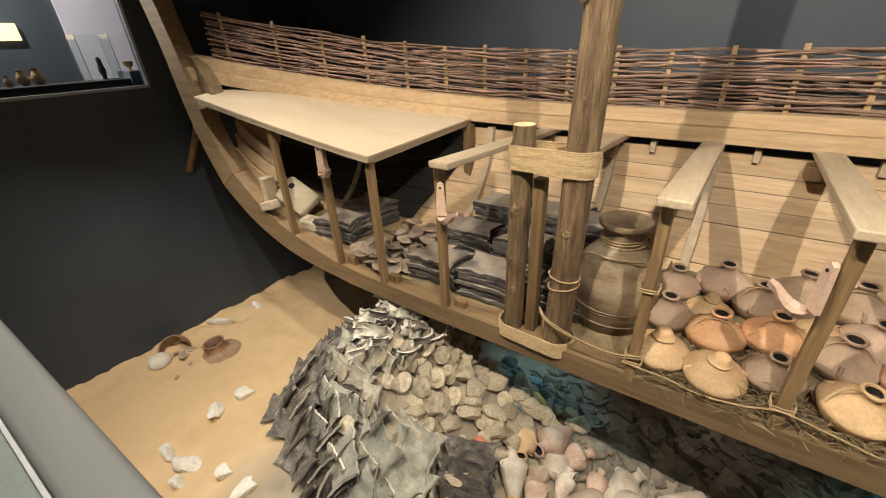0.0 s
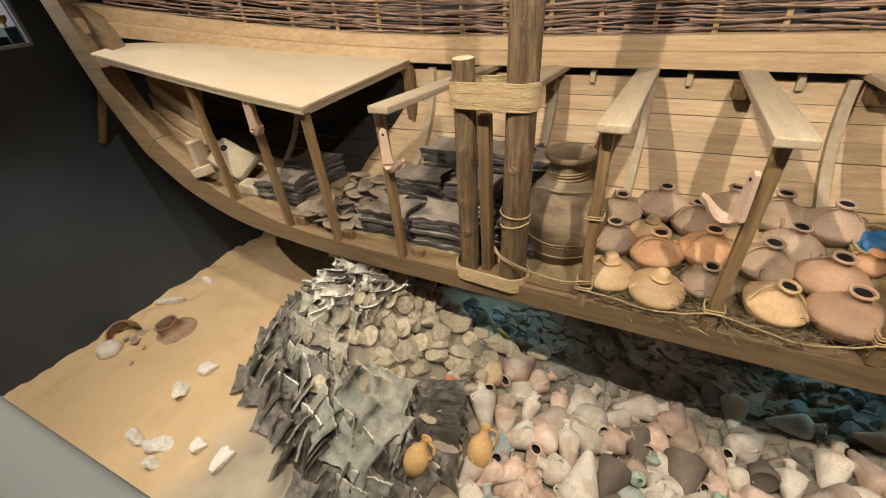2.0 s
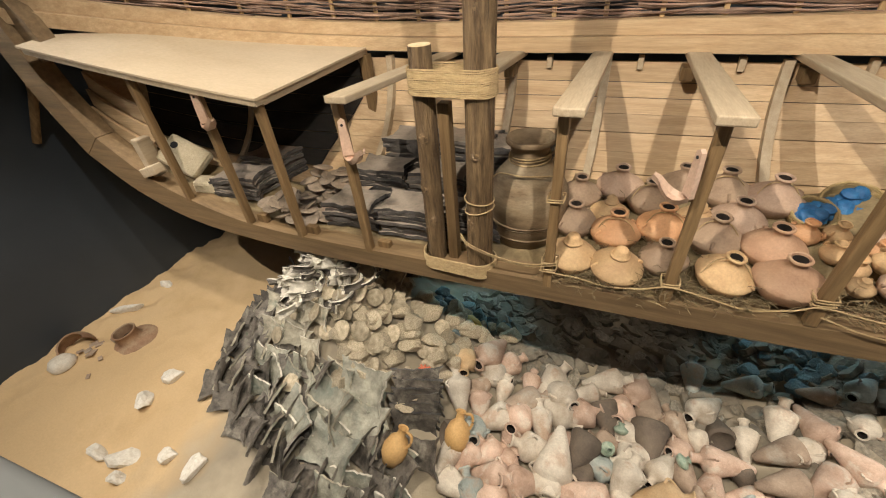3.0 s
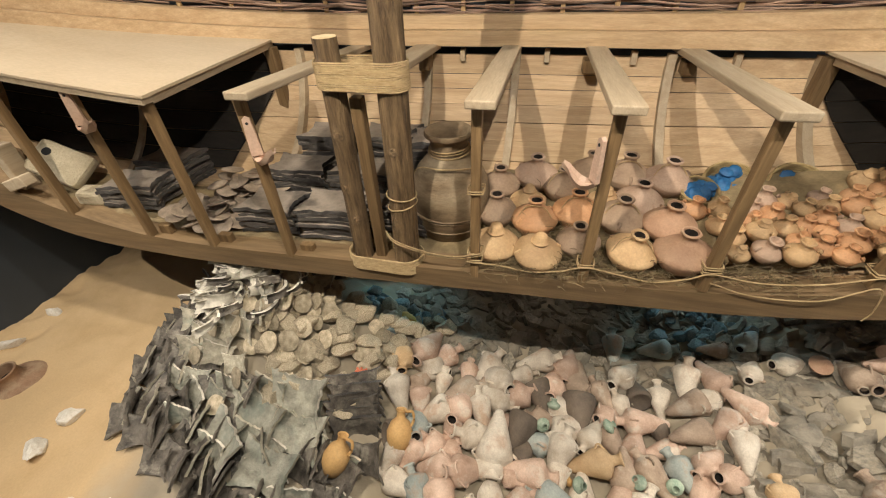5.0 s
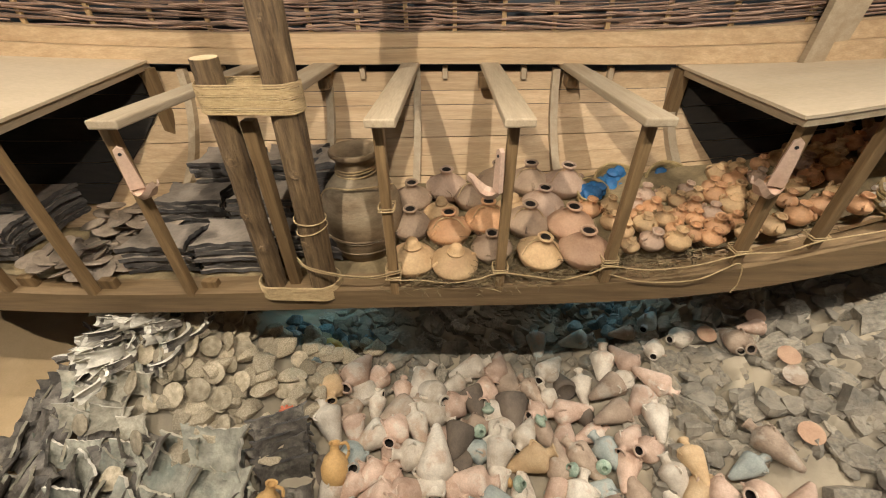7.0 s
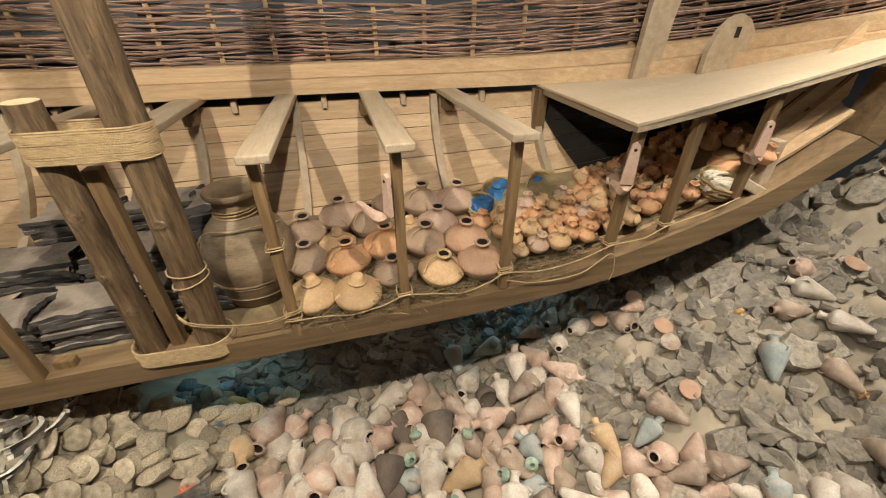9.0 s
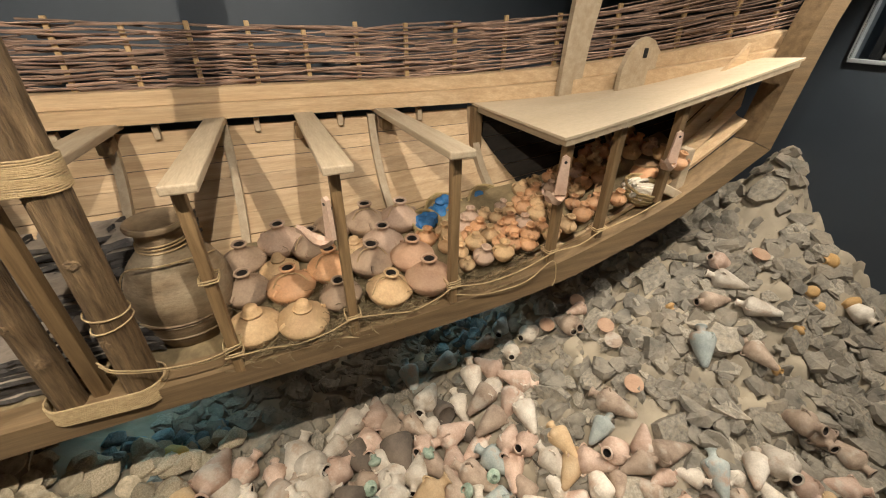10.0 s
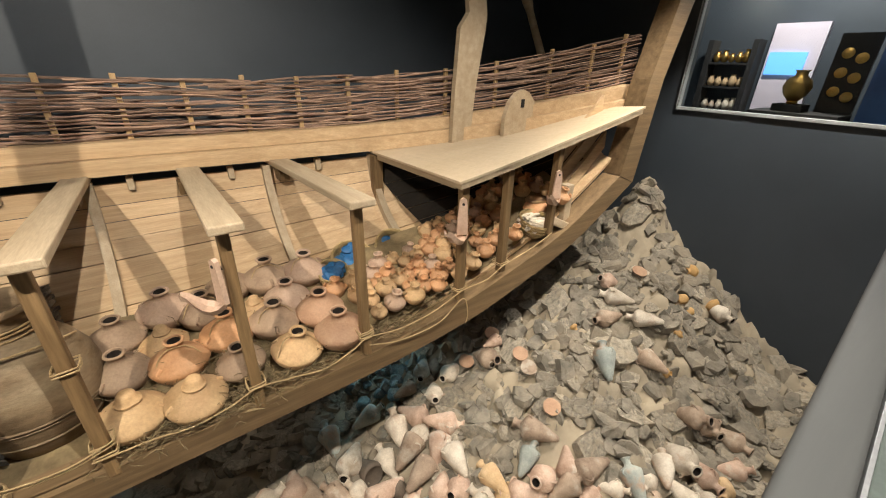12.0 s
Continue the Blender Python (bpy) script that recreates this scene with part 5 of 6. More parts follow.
ob.matrix_basis = Matrix.Translation((-3.42, 2.82, 0.67)) @ pose(0, 0, 0, 5, 8, 20)

# ---- wreck on the seabed ----
AMPH = [(0.018, 0.0), (0.035, 0.012), (0.06, 0.08), (0.10, 0.20), (0.135, 0.31), (0.150, 0.375), (0.142, 0.41), (0.10, 0.44), (0.058, 0.46), (0.048, 0.475), (0.047, 0.51), (0.052, 0.535), (0.064, 0.545), (0.064, 0.56), (0.05, 0.562), (0.04, 0.54), (0.036, 0.48), (0.09, 0.42), (0.1, 0.3)]
COLOURS = {"p": "pinkish clay amphora with pale crust, lying on the seabed", "o": "ochre clay amphora lying on the seabed", "c": "cream clay amphora with stains, lying on the seabed", "d": "dark brown broken amphora among the others", "b": "grey-blue crusted amphora lying on the seabed", "n": "brown clay amphora with crust, lying on the seabed"}


def amphora_proto(kind):
    mat = CLAY[kind]
    prof = AMPH if kind != "d" else AMPH[:7] + [(0.12, 0.425), (0.09, 0.40)]
    ob = tagged(new("amphora", mesh_of("amphora", lathe(prof, 18, wobble=0.06), mat, True)), COLOURS[kind], "amphora", "amphorae on the seabed")
    if kind != "d":
        piece("rim", rim_mesh(0.06, 0.553, 0.009, mat), ob, Matrix())
        inside(ob, 0.044, 0.555, 0.026, 0.46)
        hm = handle_mesh(0.122, 0.09, 0.062, mat)
        for a in (0.0, math.pi):
            piece("handle", hm, ob, Matrix.Rotation(a, 4, "Z") @ Matrix.Translation((0, 0, 0.425)))
    return ob


WRECK = {
    "p": [(-0.22, 2.85, 75, 1.15), (0.72, 2.55, 205, 1.0), (1.21, 2.99, 80, 1), (2.45, 2.91, 110, 1.05), (3.53, 2.95, 180, 0.8), (2.61, 2.62, 135, 1.05), (1.83, 2.52, 5, 1), (0.22, 2.34, 80, 1.05), (0.9, 1.88, 180, 1), (2.26, 2.18, 45, 0.9), (0.37, 1.79, 30, 1), (0.14, 1.76, 180, 0.95), (0.23, 2.73, 270, 0.75), (2.01, 2.31, 200, 0.8), (4.9, 2.5, 340, 0.95), (4.33, 0.72, 125, 0.9), (4.08, 0.86, 75, 1), (2.96, 1.64, 10, 1.1)],
    "o": [(-0.44, 2.68, 105, 0.95), (1.42, 2.07, 190, 1.0), (2.63, 1.93, 270, 0.95)],
    "c": [(0.52, 2.7, 130, 1.1), (0.94, 3.01, 195, 1), (1.75, 2.99, 50, 1), (2.26, 2.95, 260, 1.05), (2.04, 2.79, 270, 0.85), (2.73, 2.98, 60, 0.9), (2.98, 3.02, 20, 1), (2.5, 2.3, 260, 1), (0.41, 2.37, 290, 0.9), (-0.39, 2.34, 300, 1), (0.59, 2.03, 90, 1.25), (1.14, 2.12, 250, 1), (0.0, 2.56, 270, 0.7), (1.4, 2.3, 60, 0.85), (4.74, 2.31, 305, 1.05), (5.6, 1.55, 75, 0.95), (4.02, 1.04, 60, 1.2), (3.85, 1.08, 215, 1), (3.34, 2.83, 65, 0.9), (4.76, 1.96, 295, 1)],
    "d": [(0.94, 2.64, 300, 1.05), (1.3, 2.54, 270, 1.2), (0.79, 2.25, 250, 1.1)],
    # Those beyond y = 3.3 have blue lamplight put into the clay colour.
    "b": [(1.69, 3.37, 270, 0.9), (2.08, 2.11, 300, 0.95), (2.96, 1.84, 200, 0.9), (2.12, 3.34, 170, 0.9), (2.79, 3.31, 50, 0.95), (4.11, 1.94, 230, 1.15), (3.55, 1.18, 245, 1)],
    "n": [(2.26, 2.69, 200, 1.05), (3.32, 2.84, 90, 1.15), (2.23, 2.43, 200, 1), (1.86, 2.08, 310, 1), (1.65, 2.02, 90, 0.9), (3.14, 1.95, 295, 1.15), (2.56, 3.25, 180, 0.8), (1.52, 2.77, 300, 0.8), (4.49, 1.68, 265, 1.0), (4.48, 2.21, 345, 1.0), (4.42, 1.17, 85, 1.1), (4.5, 1.06, 65, 1.0), (4.58, 0.85, 85, 0.95), (3.29, 1.45, 345, 1.1), (3.06, 1.48, 165, 1)],
}
ra = random.Random(41)
AMPHORAE = {k: amphora_proto(k) for k in WRECK}
AMPH_USED = {k: False for k in WRECK}
TAKEN = []


def lay(kind, x, y, angle, s, lift=0.0):
    """Lay an amphora down: angle is the way its tip points."""
    proto = AMPHORAE[kind]
    s = (0.86 - 0.2 * ease(1.5, 3.2, x)) * s
    d = radians(angle)
    tilt = radians(ra.uniform(58, 100))
    turn = Matrix.Rotation(d + math.pi, 4, "Z") @ Matrix.Rotation(tilt, 4, "Y") @ Matrix.Rotation(ra.uniform(0, 6.28), 4, "Z")
    m = Matrix.Translation((x, y, ground_z(x, y) + 0.145 * s + lift)) @ turn @ Matrix.Scale(s, 4) @ Matrix.Translation((0, 0, -0.3))
    ob = proto if not AMPH_USED[kind] else copy_thing(proto, m)
    AMPH_USED[kind] = True
    ob.matrix_basis = m
    TAKEN.append((x, y))


for kind, places in WRECK.items():
    for x, y, a, s in places:
        lay(kind, x, y, a, s)
made, tries = 0, 0
while made < 165 and tries < 12000:
    tries += 1
    x, y = ra.uniform(-0.3, 4.5), ra.uniform(0.7, 2.85)
    if y < 2.0 - 0.25 * x and x < 0.8 and y < 1.5:
        continue
    if x > 2.5 and y > 2.1 - 0.75 * (x - 2.5):
        continue
    if any((x - a) ** 2 + (y - b) ** 2 < (0.172 - 0.02 * ease(1.5, 3, x)) ** 2 for a, b in TAKEN):
        continue
    lay(ra.choices("pcnbod", (6, 6, 3.5, 2, 0.6, 1.2))[0], x, y, ra.uniform(0, 360), ra.uniform(0.75, 1.1), -0.03)
    made += 1
lid = mesh_of("clay_disc", lathe([(0.11, 0), (0.135, 0.012), (0.135, 0.025), (0.12, 0.03), (0.05, 0.024)], 22, wobble=0.05), HOLD["rust"], True)
lid_brown = mesh_of("clay_disc", lathe([(0.11, 0), (0.135, 0.012), (0.135, 0.025), (0.12, 0.03), (0.05, 0.024)], 22, wobble=0.05), CLAY["n"], True)
for k, (x, y) in enumerate(((3.16, 2.98), (3.58, 2.59), (3.52, 2.41), (5.2, 2.33), (3.57, 3.03), (3.40, 1.98))):
    ob = tagged(new("clay_plate", lid_brown if k == 2 else lid), "round reddish clay plate lying on the rubble", "plate", "clay plates")
    ob.matrix_basis = Matrix.Translation((x, y, ground_z(x, y) + 0.10)) @ pose(0, 0, 0, 16, -8 - 4 * (k % 3), 0) @ Matrix.Scale(0.62, 4)
small = mesh_of("small_pot", lathe(POT, 14, wobble=0.05), JUGCLAY, True)
for k, (x, y, s) in enumerate(((4.55, 1.54, 0.5), (4.96, 1.67, 0.5), (5.62, 1.60, 0.9), (5.75, 1.95, 0.8), (1.23, 1.93, 0.55), (4.2, 2.44, 0.5), (5.3, 1.75, 0.5), (5.35, 1.85, 0.6))):
    ob = tagged(new("small_pot", small), "small ochre clay pot lying on the seabed", "pot", "small pots on the seabed")
    ob.matrix_basis = Matrix.Translation((x, y, ground_z(x, y) + 0.06)) @ pose(0, 0, 0, 60, 30 * k, 70 * k) @ Matrix.Scale(s, 4)
green = mesh_of("green_pot", lathe(POT, 14, wobble=0.08), GREENJAR, True)
for k, (x, y) in enumerate(((0.97, 2.3), (1.52, 2.38), (1.07, 2.47), (1.75, 1.95), (2.0, 2.0), (1.25, 1.85))):
    ob = tagged(new("green_pot", green), "small green crusted pot among the amphorae", "pot", "green pots")
    ob.matrix_basis = Matrix.Translation((x, y, ground_z(x, y) + 0.17)) @ pose(0, 0, 0, 40, 20, 80 * k) @ Matrix.Scale(0.62, 4)


def jug(x, y, s, turn):
    ob = tagged(new("jug", mesh_of("jug", lathe([(0.03, 0), (0.06, 0.01), (0.095, 0.09), (0.10, 0.15), (0.075, 0.22), (0.035, 0.26), (0.03, 0.30), (0.042, 0.325), (0.03, 0.32), (0.024, 0.27)], 18), JUGCLAY, True)), "orange clay jug with a ring handle, leaning on the ingots", "jug", "orange jugs")
    part("handle", tube(bmesh.new(), smooth_line([(0.03, 0, 0.31), (0.085, 0, 0.31), (0.10, 0, 0.25), (0.082, 0, 0.2)], 4), 0.011, 6), JUGCLAY, ob, "", True)
    ob.matrix_basis = Matrix.Translation((x, y, ground_z(x, y) + 0.08)) @ pose(0, 0, 0, -35, 6, turn) @ Matrix.Scale(s, 4)


jug(-0.24, 1.84, 1.15, 10)
jug(-0.74, 1.54, 1.15, -15)

# the heap of ingots
SEA_OX = [oxhide(0.27, 0.20, 0.024, 10 + k, INGOT_SEA, 0.12 * (1 + k % 3), INGOT_GREEN if k > 3 else None) for k in range(6)]
SEA_GREEN = [oxhide(0.25, 0.21, 0.024, 20 + k, INGOT_GREEN, 0.14 * (1 + k % 2), PALE_OX) for k in range(5)]
SEA_WHITE = [oxhide(0.26, 0.06 + 0.03 * (k % 2), 0.03, 40 + k, PALE_OX if k % 2 else INGOT_SEA, 0.8, PALE_OX, 0.2) for k in range(4)]
SEA_TEAL = [oxhide(0.27, 0.20, 0.024, 30 + k, INGOT_TEAL, 0.12 * (1 + k % 2), PALE_OX if k % 2 else INGOT_GREEN) for k in range(4)]
SEA_BLACK = [oxhide(0.30, 0.20, 0.03, 50 + k, INGOT_SEA, 0.22, INGOT) for k in range(3)]
ri = random.Random(51)


def heap_ingot(x, y, mesh, rx, ry, rz, lift, s=1.0):
    green_one = mesh in SEA_GREEN + SEA_TEAL
    ob = tagged(new("oxhide_ingot", mesh), "pale green-grey corroded oxhide ingot with hollow sides" if green_one else "dark grey crusted oxhide ingot leaning in a heap", "ingot", "oxhide ingots on the seabed")
    ob.matrix_basis = Matrix.Translation((x, y, ground_z(x, y) + lift)) @ pose(0, 0, 0, rx, ry, rz) @ Matrix.Scale(s, 4)


def heap_edge(y):
    """The western rim of the heap."""
    line = ((0.95, -1.35), (1.27, -2.25), (1.66, -3.0), (2.2, -3.45), (2.6, -3.6), (4.0, -3.3))
    for (y0, x0), (y1, x1) in zip(line, line[1:]):
        if y <= y1:
            return x0 + (x1 - x0) * (y - y0) / (y1 - y0)
    return line[-1][1]


for row in range(16):
    y = 3.55 - 0.17 * row
    west = heap_edge(y)
    stop = -0.45 if y < 1.75 else -0.95 if y < 2.1 else -1.75 if y < 2.9 else -1.3
    x = west + ri.uniform(0, 0.1)
    while x < stop:
        dark = x < west + 0.75 + 0.2 * noise.noise(Vector((x, y * 2, 0))) or ri.random() < (0.5 if y < 1.75 else 0.2)
        if dark:
            heap_ingot(x, y + ri.uniform(-0.05, 0.05), ri.choice(SEA_OX), ri.uniform(14, 42), ri.uniform(-38, -8), ri.uniform(-35, 20), ri.uniform(0.05, 0.13), ri.uniform(0.62, 0.92))
            x += ri.uniform(0.17, 0.25)
        else:
            heap_ingot(x, y + ri.uniform(-0.05, 0.05), ri.choice(SEA_GREEN if y > 2.05 else SEA_TEAL), ri.uniform(42, 68), ri.uniform(-10, 14), ri.uniform(-42, 8), ri.uniform(0.06, 0.15), ri.uniform(0.5, 0.76))
            x += ri.uniform(0.15, 0.25)
for x, y, rx, rz, size in ((-1.2, 2.0, 42, -6, 1.15), (-1.5, 1.78, 38, -24, 1.1), (-1.12, 1.72, 34, -4, 1.1), (-1.72, 1.52, 34, -36, 1.05), (-1.25, 1.42, 30, -10, 1.1)):
    heap_ingot(x, y, SEA_TEAL[int(size * 20) % 4], rx, -6, rz, 0.17, size)
for k in range(6):
    heap_ingot(-0.70 + ri.uniform(-0.03, 0.03), 1.95 + 0.045 * k, SEA_BLACK[k % 3], 66 + ri.uniform(-4, 4), ri.uniform(-4, 4), 20 + ri.uniform(-4, 4), 0.05 + 0.048 * k, 0.8)
for k in range(46):
    x, y = ri.gauss(-1.9, 0.32), ri.gauss(2.7, 0.12)
    ob = tagged(new("oxhide_ingot", SEA_WHITE[k % 4]), "white-edged curved oxhide ingot standing on edge", "ingot", "oxhide ingots on the seabed")
    ob.matrix_basis = Matrix.Translation((x, y, ground_z(x, y) + ri.uniform(0.18, 0.34))) @ pose(0, 0, 0, ri.uniform(55, 95), ri.uniform(-30, 25), ri.uniform(-105, -50) if k % 3 else ri.uniform(-40, 0)) @ Matrix.Scale(ri.uniform(0.5, 0.8), 4)
SEA_BUN = [bun_mesh(10 + k, BUN) for k in range(4)]
BUNS = [(-1.51, 2.8, 1.15), (-1.67, 2.49, 1.1), (-1.49, 2.59, 1), (-1.4, 2.34, 1), (-1.22, 2.32, 1), (-1.95, 2.36, 0.95), (-1.58, 2.29, 1), (-2.2, 2.67, 0.9), (-1.3, 2.46, 0.95), (-0.71, 2.54, 1), (-1.83, 2.02, 1), (-1.97, 1.8, 0.9), (-2.28, 2.37, 0.9), (-2.42, 2.17, 0.9), (-1.6, 2.68, 1), (-1.75, 2.62, 1), (-1.35, 2.62, 0.9), (-1.1, 2.45, 0.9), (-1.85, 2.52, 0.9)]
for k, (x, y, s) in enumerate(BUNS):
    ob = tagged(new("bun_ingot", SEA_BUN[k % 4]), "round grey-tan crusted bun ingot on the heap", "ingot", "bun ingots on the seabed")
    ob.matrix_basis = Matrix.Translation((x, y, ground_z(x, y) + 0.17)) @ pose(0, 0, 0, ri.uniform(28, 60), ri.uniform(-28, 18), ri.uniform(-20, 20)) @ Matrix.Scale(s * 0.88, 4)
for k in range(64):
    x, y = ri.uniform(-2.05, -0.6), ri.uniform(2.1, 3.1)
    ob = tagged(new("bun_ingot", SEA_BUN[k % 4]), "round grey-tan crusted bun ingot on the heap", "ingot", "bun ingots on the seabed")
    ob.matrix_basis = Matrix.Translation((x, y, ground_z(x, y) + ri.uniform(0.04, 0.14))) @ pose(0, 0, 0, ri.uniform(20, 60), ri.uniform(-35, 25), 0) @ Matrix.Scale(ri.uniform(0.55, 0.8), 4)
crust = [rock_mesh("concretion", 60 + k, BUN, 0.6) for k in range(5)]
for k in range(90):
    x, y = ri.uniform(-1.75, -0.1), ri.uniform(2.0, 3.25)
    if x > -0.5 and y < 2.7:
        continue
    ob = tagged(new("concretion", crust[k % 5]), "pale grey-tan concretion lump on the ingot heap", "stone", "concretions")
    ob.matrix_basis = Matrix.Translation((x, y, ground_z(x, y) + ri.uniform(0.04, 0.10) + 0.05 * ease(-1.3, -0.9, x))) @ pose(0, 0, 0, ri.uniform(-30, 40), ri.uniform(-30, 30), ri.uniform(0, 360)) @ Matrix.Scale(ri.uniform(0.08, 0.17), 4)
coral = bmesh.new()
for k in range(12):
    a = 2.4 * k
    tube(coral, smooth_line([(0, 0, 0), (0.03 * math.cos(a), 0.03 * math.sin(a), 0.03), (0.07 * math.cos(a), 0.07 * math.sin(a), 0.035 - 0.004 * k)], 3), 0.012, 6)
ob = tagged(part("coral", coral, CORAL, smooth=True), "small red coral among the ingots", "coral")
ob.location = (-0.73, 2.31, ground_z(-0.73, 2.31) + 0.18)

# sand patch
rs = random.Random(61)
pale = [rock_mesh("pale_stone", 70 + k, PALEROCK, 0.6) for k in range(3)]
for x, y, sx, sy, rz in ((-3.80, 1.60, 0.12, 0.10, 20), (-3.83, 1.24, 0.08, 0.15, 50), (-3.40, 0.69, 0.19, 0.11, 20), (-3.71, 0.64, 0.12, 0.06, -10), (-2.84, 0.88, 0.09, 0.08, 0), (-2.45, 0.90, 0.08, 0.14, 10), (-5.55, 2.2, 0.22, 0.05, 35), (-5.5, 2.75, 0.10, 0.07, 0), (-3.2, 0.55, 0.08, 0.06, 0)):
    ob = tagged(new("pale_stone", rs.choice(pale)), "pale weathered stone half sunk in sand", "stone", "stones on the sand")
    ob.matrix_basis = Matrix.Translation((x, y, ground_z(x, y) + 0.03)) @ Matrix.Rotation(radians(rz), 4, "Z") @ Matrix.Diagonal((sx * 1.25, sy * 1.25, 0.15, 1))
bowl = lathe([(0.30, -0.04), (0.27, 0.0), (0.21, 0.025), (0.155, 0.04), (0.14, 0.06), (0.135, 0.17), (0.148, 0.185), (0.142, 0.196), (0.124, 0.19), (0.118, 0.06), (0.05, 0.05)], 26, wobble=0.06)
ob = tagged(part("broken_pot", bowl, REDPOT, smooth=True), "reddish-brown jar neck and shoulder sunk in the sand", "pot")
ob.matrix_basis = Matrix.Translation((-4.92, 1.80, ground_z(-4.92, 1.8) - 0.005)) @ pose(0, 0, 0, 5, -4, 0)
# Near-black disc in place of the shade down the neck.
part("mouth", lathe([(0.10, 0.065), (0.117, 0.068), (0.02, 0.07)], 18), MOUTH_SHADE, ob)


def shell_piece(r, thick, sweep, mat):
    """A broken part of a round pot: an open bowl wall over part of a turn."""
    bm = bmesh.new()
    rows = []
    n, m = 18, 7
    for i in range(n + 1):
        a = sweep * i / n
        ragged = 0.12 * noise.noise(Vector((a * 2.5, 1.5, 0)))
        out, back = [], []
        for j in range(m + 1):
            e = -0.5 + (1.15 + ragged) * j / m
            for radius, row in ((r, out), (r - thick, back)):
                row.append(bm.verts.new((radius * math.cos(e) * math.cos(a), radius * math.cos(e) * math.sin(a), radius * math.sin(e))))
        rows.append(out + back[::-1])
    k = len(rows[0])
    for p, q in zip(rows, rows[1:]):
        for i in range(k):
            j = (i + 1) % k
            bm.faces.new((p[i], p[j], q[j], q[i]))
    bm.faces.new(rows[0])
    bm.faces.new(rows[-1][::-1])
    return bm


ob = tagged(part("jar_fragment", shell_piece(0.21, 0.02, 4.4, REDPOT), REDPOT, smooth=True), "broken half of a brown jar open on the sand", "sherd")
ob.matrix_basis = Matrix.Translation((-5.5, 1.44, ground_z(-5.5, 1.44) + 0.03)) @ pose(0, 0, 0, 24, -10, 60)
dome = lathe([(0.14, 0), (0.15, 0.05), (0.11, 0.11), (0.04, 0.135)], 16, wobble=0.1)
ob = tagged(part("sunken_jar", dome, PALEROCK, smooth=True), "pale jar base sunk in the sand", "jar")
ob.location = (-5.42, 1.2, ground_z(-5.42, 1.2) - 0.02)
sherd = mesh_of("sherd", boxed(-0.05, 0.05, -0.035, 0.035, -0.008, 0.008, 0.004), CLAY["n"])
for k in range(9):
    x, y = rs.gauss(-5.2, 0.16), rs.gauss(1.55, 0.12)
    ob = tagged(new("sherd", sherd), "small clay sherd on the sand", "sherd", "sherds on the sand")
    ob.matrix_basis = Matrix.Translation((x, y, ground_z(x, y) + 0.02)) @ pose(0, 0, 0, rs.uniform(-15, 15), rs.uniform(-15, 15), rs.uniform(0, 360)) @ Matrix.Scale(rs.uniform(0.6, 1.3), 4)

# stones under the keel, with the blue lamplight put into their colour
lumps = [rock_mesh("glass_lump", 90 + k, BLUELIT, 0.7) for k in range(3)]
for cx, cy, n in ((-0.75, 3.2, 20), (-0.35, 3.3, 8), (2.5, 3.55, 22)):
    for k in range(n):
        x, y = rs.gauss(cx, 0.24), rs.gauss(cy, 0.13)
        ob = tagged(new("glass_lump", rs.choice(lumps)), "grey stone under the keel with blue lamplight in its colour", "lump", "blue lumps")
        ob.matrix_basis = Matrix.Translation((x, y, ground_z(x, y) + 0.05)) @ pose(0, 0, 0, rs.uniform(-30, 30), rs.uniform(-30, 30), rs.uniform(0, 360)) @ Matrix.Scale(rs.uniform(0.05, 0.13), 4)
shell = mesh_of("jar_half", lathe([(0.02, 0), (0.08, 0.1), (0.085, 0.2), (0.05, 0.27)], 16), YELLOW, True)
ob = tagged(new("yellow_jar", shell), "yellow jar with a blue patch lying at the heap's edge", "jar")
ob.matrix_basis = Matrix.Translation((-0.38, 3.05, ground_z(-0.38, 3.05) + 0.14)) @ pose(0, 0, 0, 0, 80, 160)

# ---- rubble ----
rr = random.Random(77)


def slab_stone(seed, thick):
    """A broken flat stone: an angular outline, chipped edges and an uneven top."""
    rnd = random.Random(seed)
    bm = bmesh.new()
    n = 8
    cut = [2 * math.pi * (i + rnd.uniform(-0.32, 0.32)) / n for i in range(n)]
    reach = [rnd.uniform(0.55, 1.1) for _ in range(n)]
    rings = []
    for size, z, shake in ((0.8, -0.9, 0.0), (1.0, -0.25, 0.1), (0.93, 0.75, 0.25)):
        rings.append([bm.verts.new((size * q * math.cos(a), size * q * math.sin(a), thick * (z + rnd.uniform(-shake, shake)))) for a, q in zip(cut, reach)])
    for p, q in zip(rings, rings[1:]):
        for i in range(n):
            j = (i + 1) % n
            bm.faces.new((p[i], p[j], q[j], q[i]))
    mid = bm.verts.new((rnd.uniform(-0.2, 0.2), rnd.uniform(-0.2, 0.2), thick * rnd.uniform(0.8, 1.15)))
    for i in range(n):
        bm.faces.new((rings[-1][i], rings[-1][(i + 1) % n], mid))
    return mesh_of("rock", bm, ROCK, False)


SLABS = [slab_stone(200 + k, 0.2 + 0.06 * (k % 5)) for k in range(14)]
LAID = {}


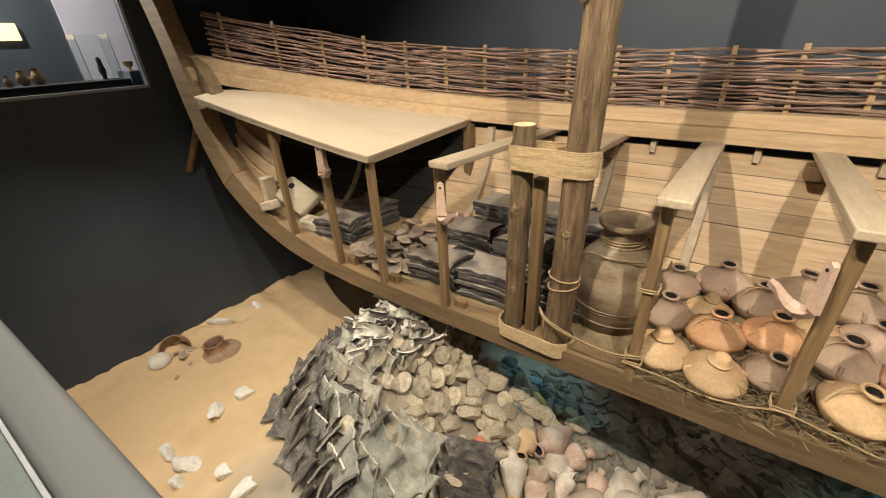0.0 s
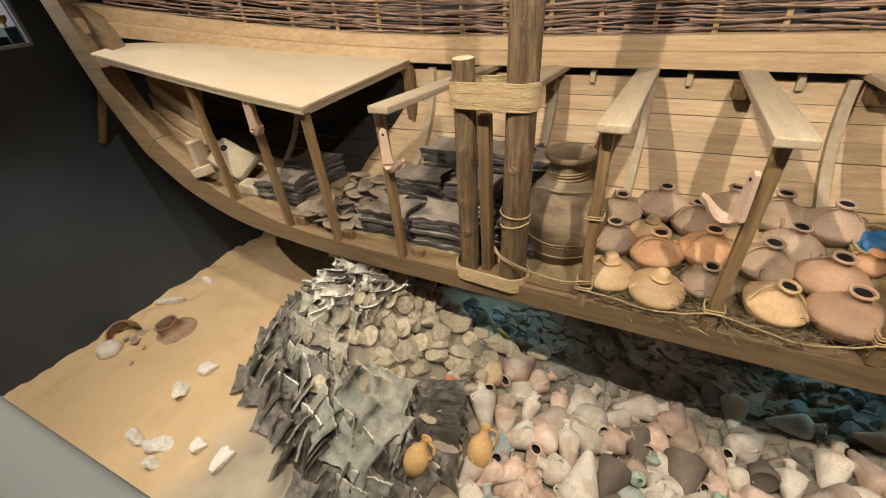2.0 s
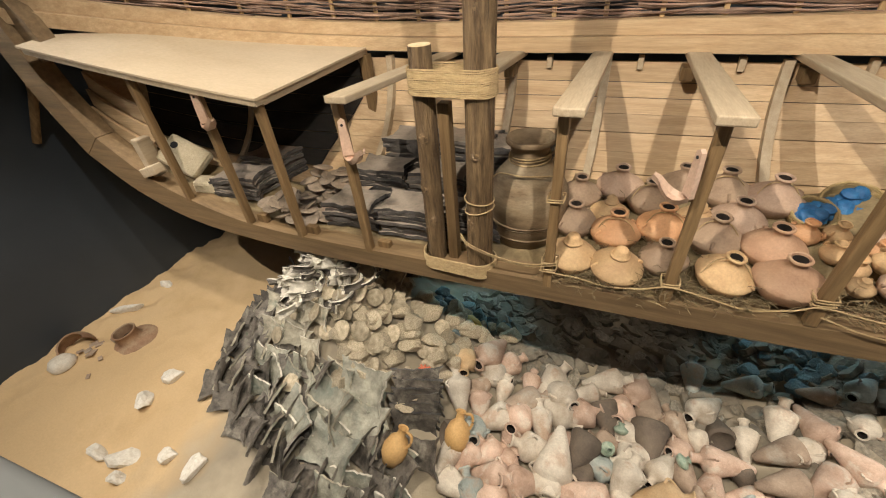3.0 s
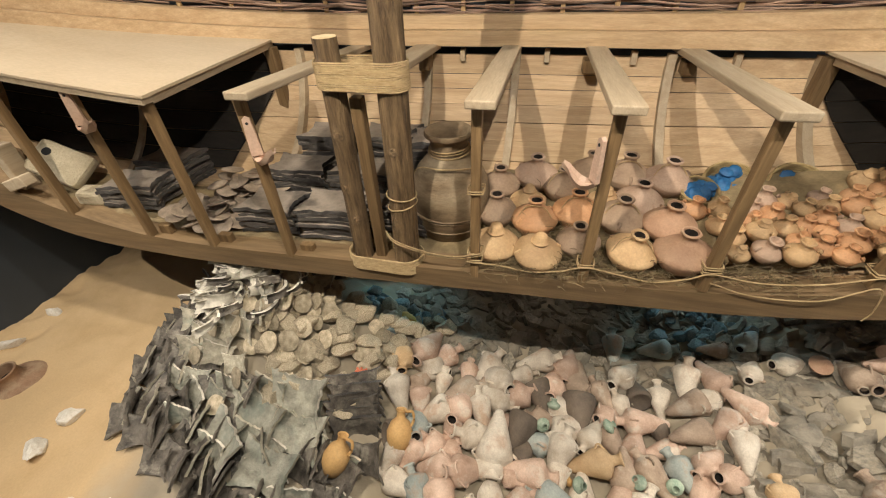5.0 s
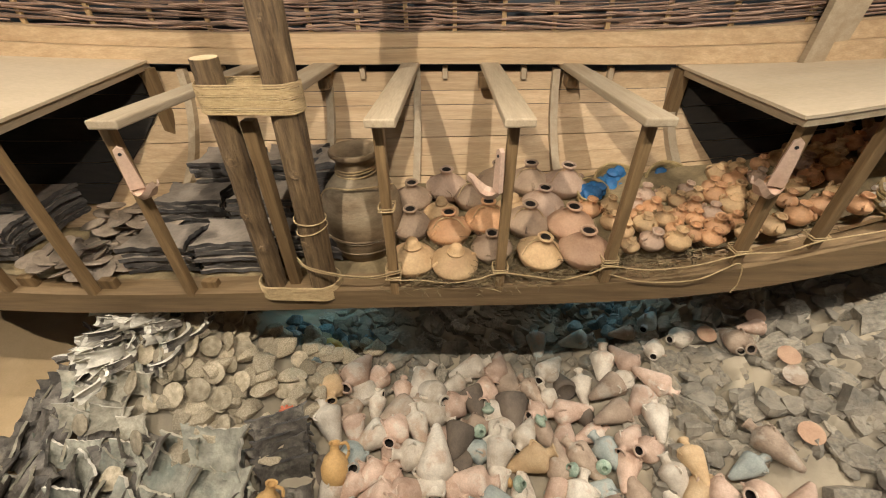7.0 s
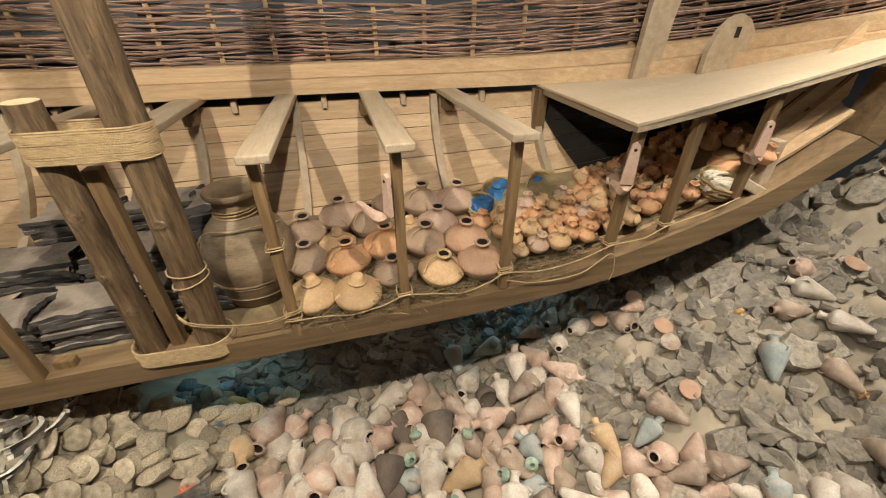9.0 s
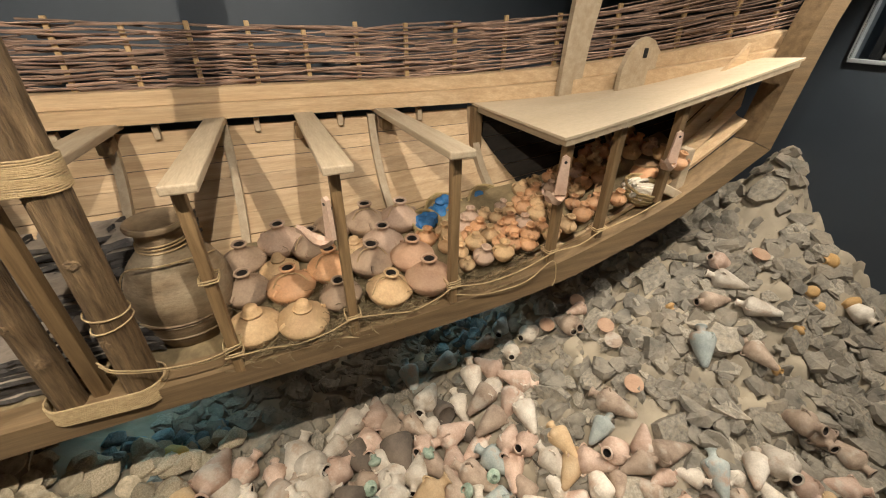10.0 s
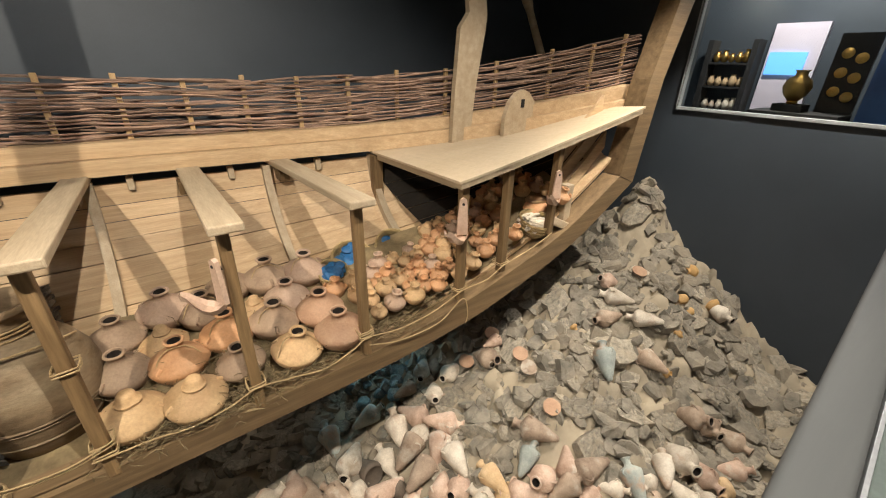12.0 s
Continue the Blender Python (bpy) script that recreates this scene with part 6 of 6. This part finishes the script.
def free_place(x, y, gap):
    cx, cy = int(x / 0.4 + 50), int(y / 0.4 + 50)
    near = [p for i in (-1, 0, 1) for j in (-1, 0, 1) for p in LAID.get((cx + i, cy + j), ())]
    if any((x - a) ** 2 + (y - b) ** 2 < (0.5 * (gap + g)) ** 2 for a, b, g in near):
        return False
    LAID.setdefault((cx, cy), []).append((x, y, gap))
    return True


def slope_turn(x, y):
    e = 0.05
    n = Vector((ground_z(x - e, y) - ground_z(x + e, y), ground_z(x, y - e) - ground_z(x, y + e), 2 * e)).normalized()
    return Vector((0, 0, 1)).rotation_difference(n).to_matrix().to_4x4()


def rubble_at(x, y, r, sink=0.0, wild=14):
    return Matrix.Translation((x, y, ground_z(x, y) + sink)) @ slope_turn(x, y) @ pose(0, 0, 0, rr.gauss(0, wild), rr.gauss(0, wild), rr.uniform(0, 360)) @ Matrix.Diagonal((r, r * rr.uniform(0.6, 1.0), r * rr.uniform(0.7, 1.2), 1))


def in_rubble(x, y):
    """Stones lie under the keel and over the eastern slope, with bare sand between."""
    if x < 2.3:
        return y > 2.75 and x > -0.75
    if y < 1.9 - 0.75 * (x - 2.5):
        return rr.random() < 0.6
    return noise.noise(Vector((x * 0.9, y * 0.9, 7.7))) < 0.25 + 0.3 * rr.random()


parts_made, tries = 0, 0
while parts_made < 300 and tries < 20000:
    tries += 1
    x, y = rr.uniform(-0.75, 5.9), rr.uniform(0.45, 4.1)
    r = rr.uniform(0.10, 0.20) if rr.random() < 0.8 else rr.uniform(0.18, 0.23)
    if x < 2.3:
        r = min(r, 0.16)
    if not in_rubble(x, y) or not free_place(x, y, r * 1.0):
        continue
    piece("rock", SLABS[parts_made % 14], GROUND, rubble_at(x, y, r, 0.0, 8 if x < 2.3 else 13))
    parts_made += 1
verts, faces = [], []
for k in range(2000):
    x, y = rr.uniform(-0.6, 5.95), rr.uniform(0.45, 4.9)
    if not in_rubble(x, y):
        continue
    m = rubble_at(x, y, rr.uniform(0.03, 0.16), 0.02, 20)
    me = SLABS[k % 14]
    base = len(verts)
    verts += [m @ v.co for v in me.vertices]
    faces += [[base + i for i in p.vertices] for p in me.polygons]
me = bpy.data.meshes.new("rubble")
me.from_pydata(verts, [], faces)
me.materials.append(ROCK)
ob = tagged(new("rubble", me), "", "", kind="stuff")
ob.parent = GROUND
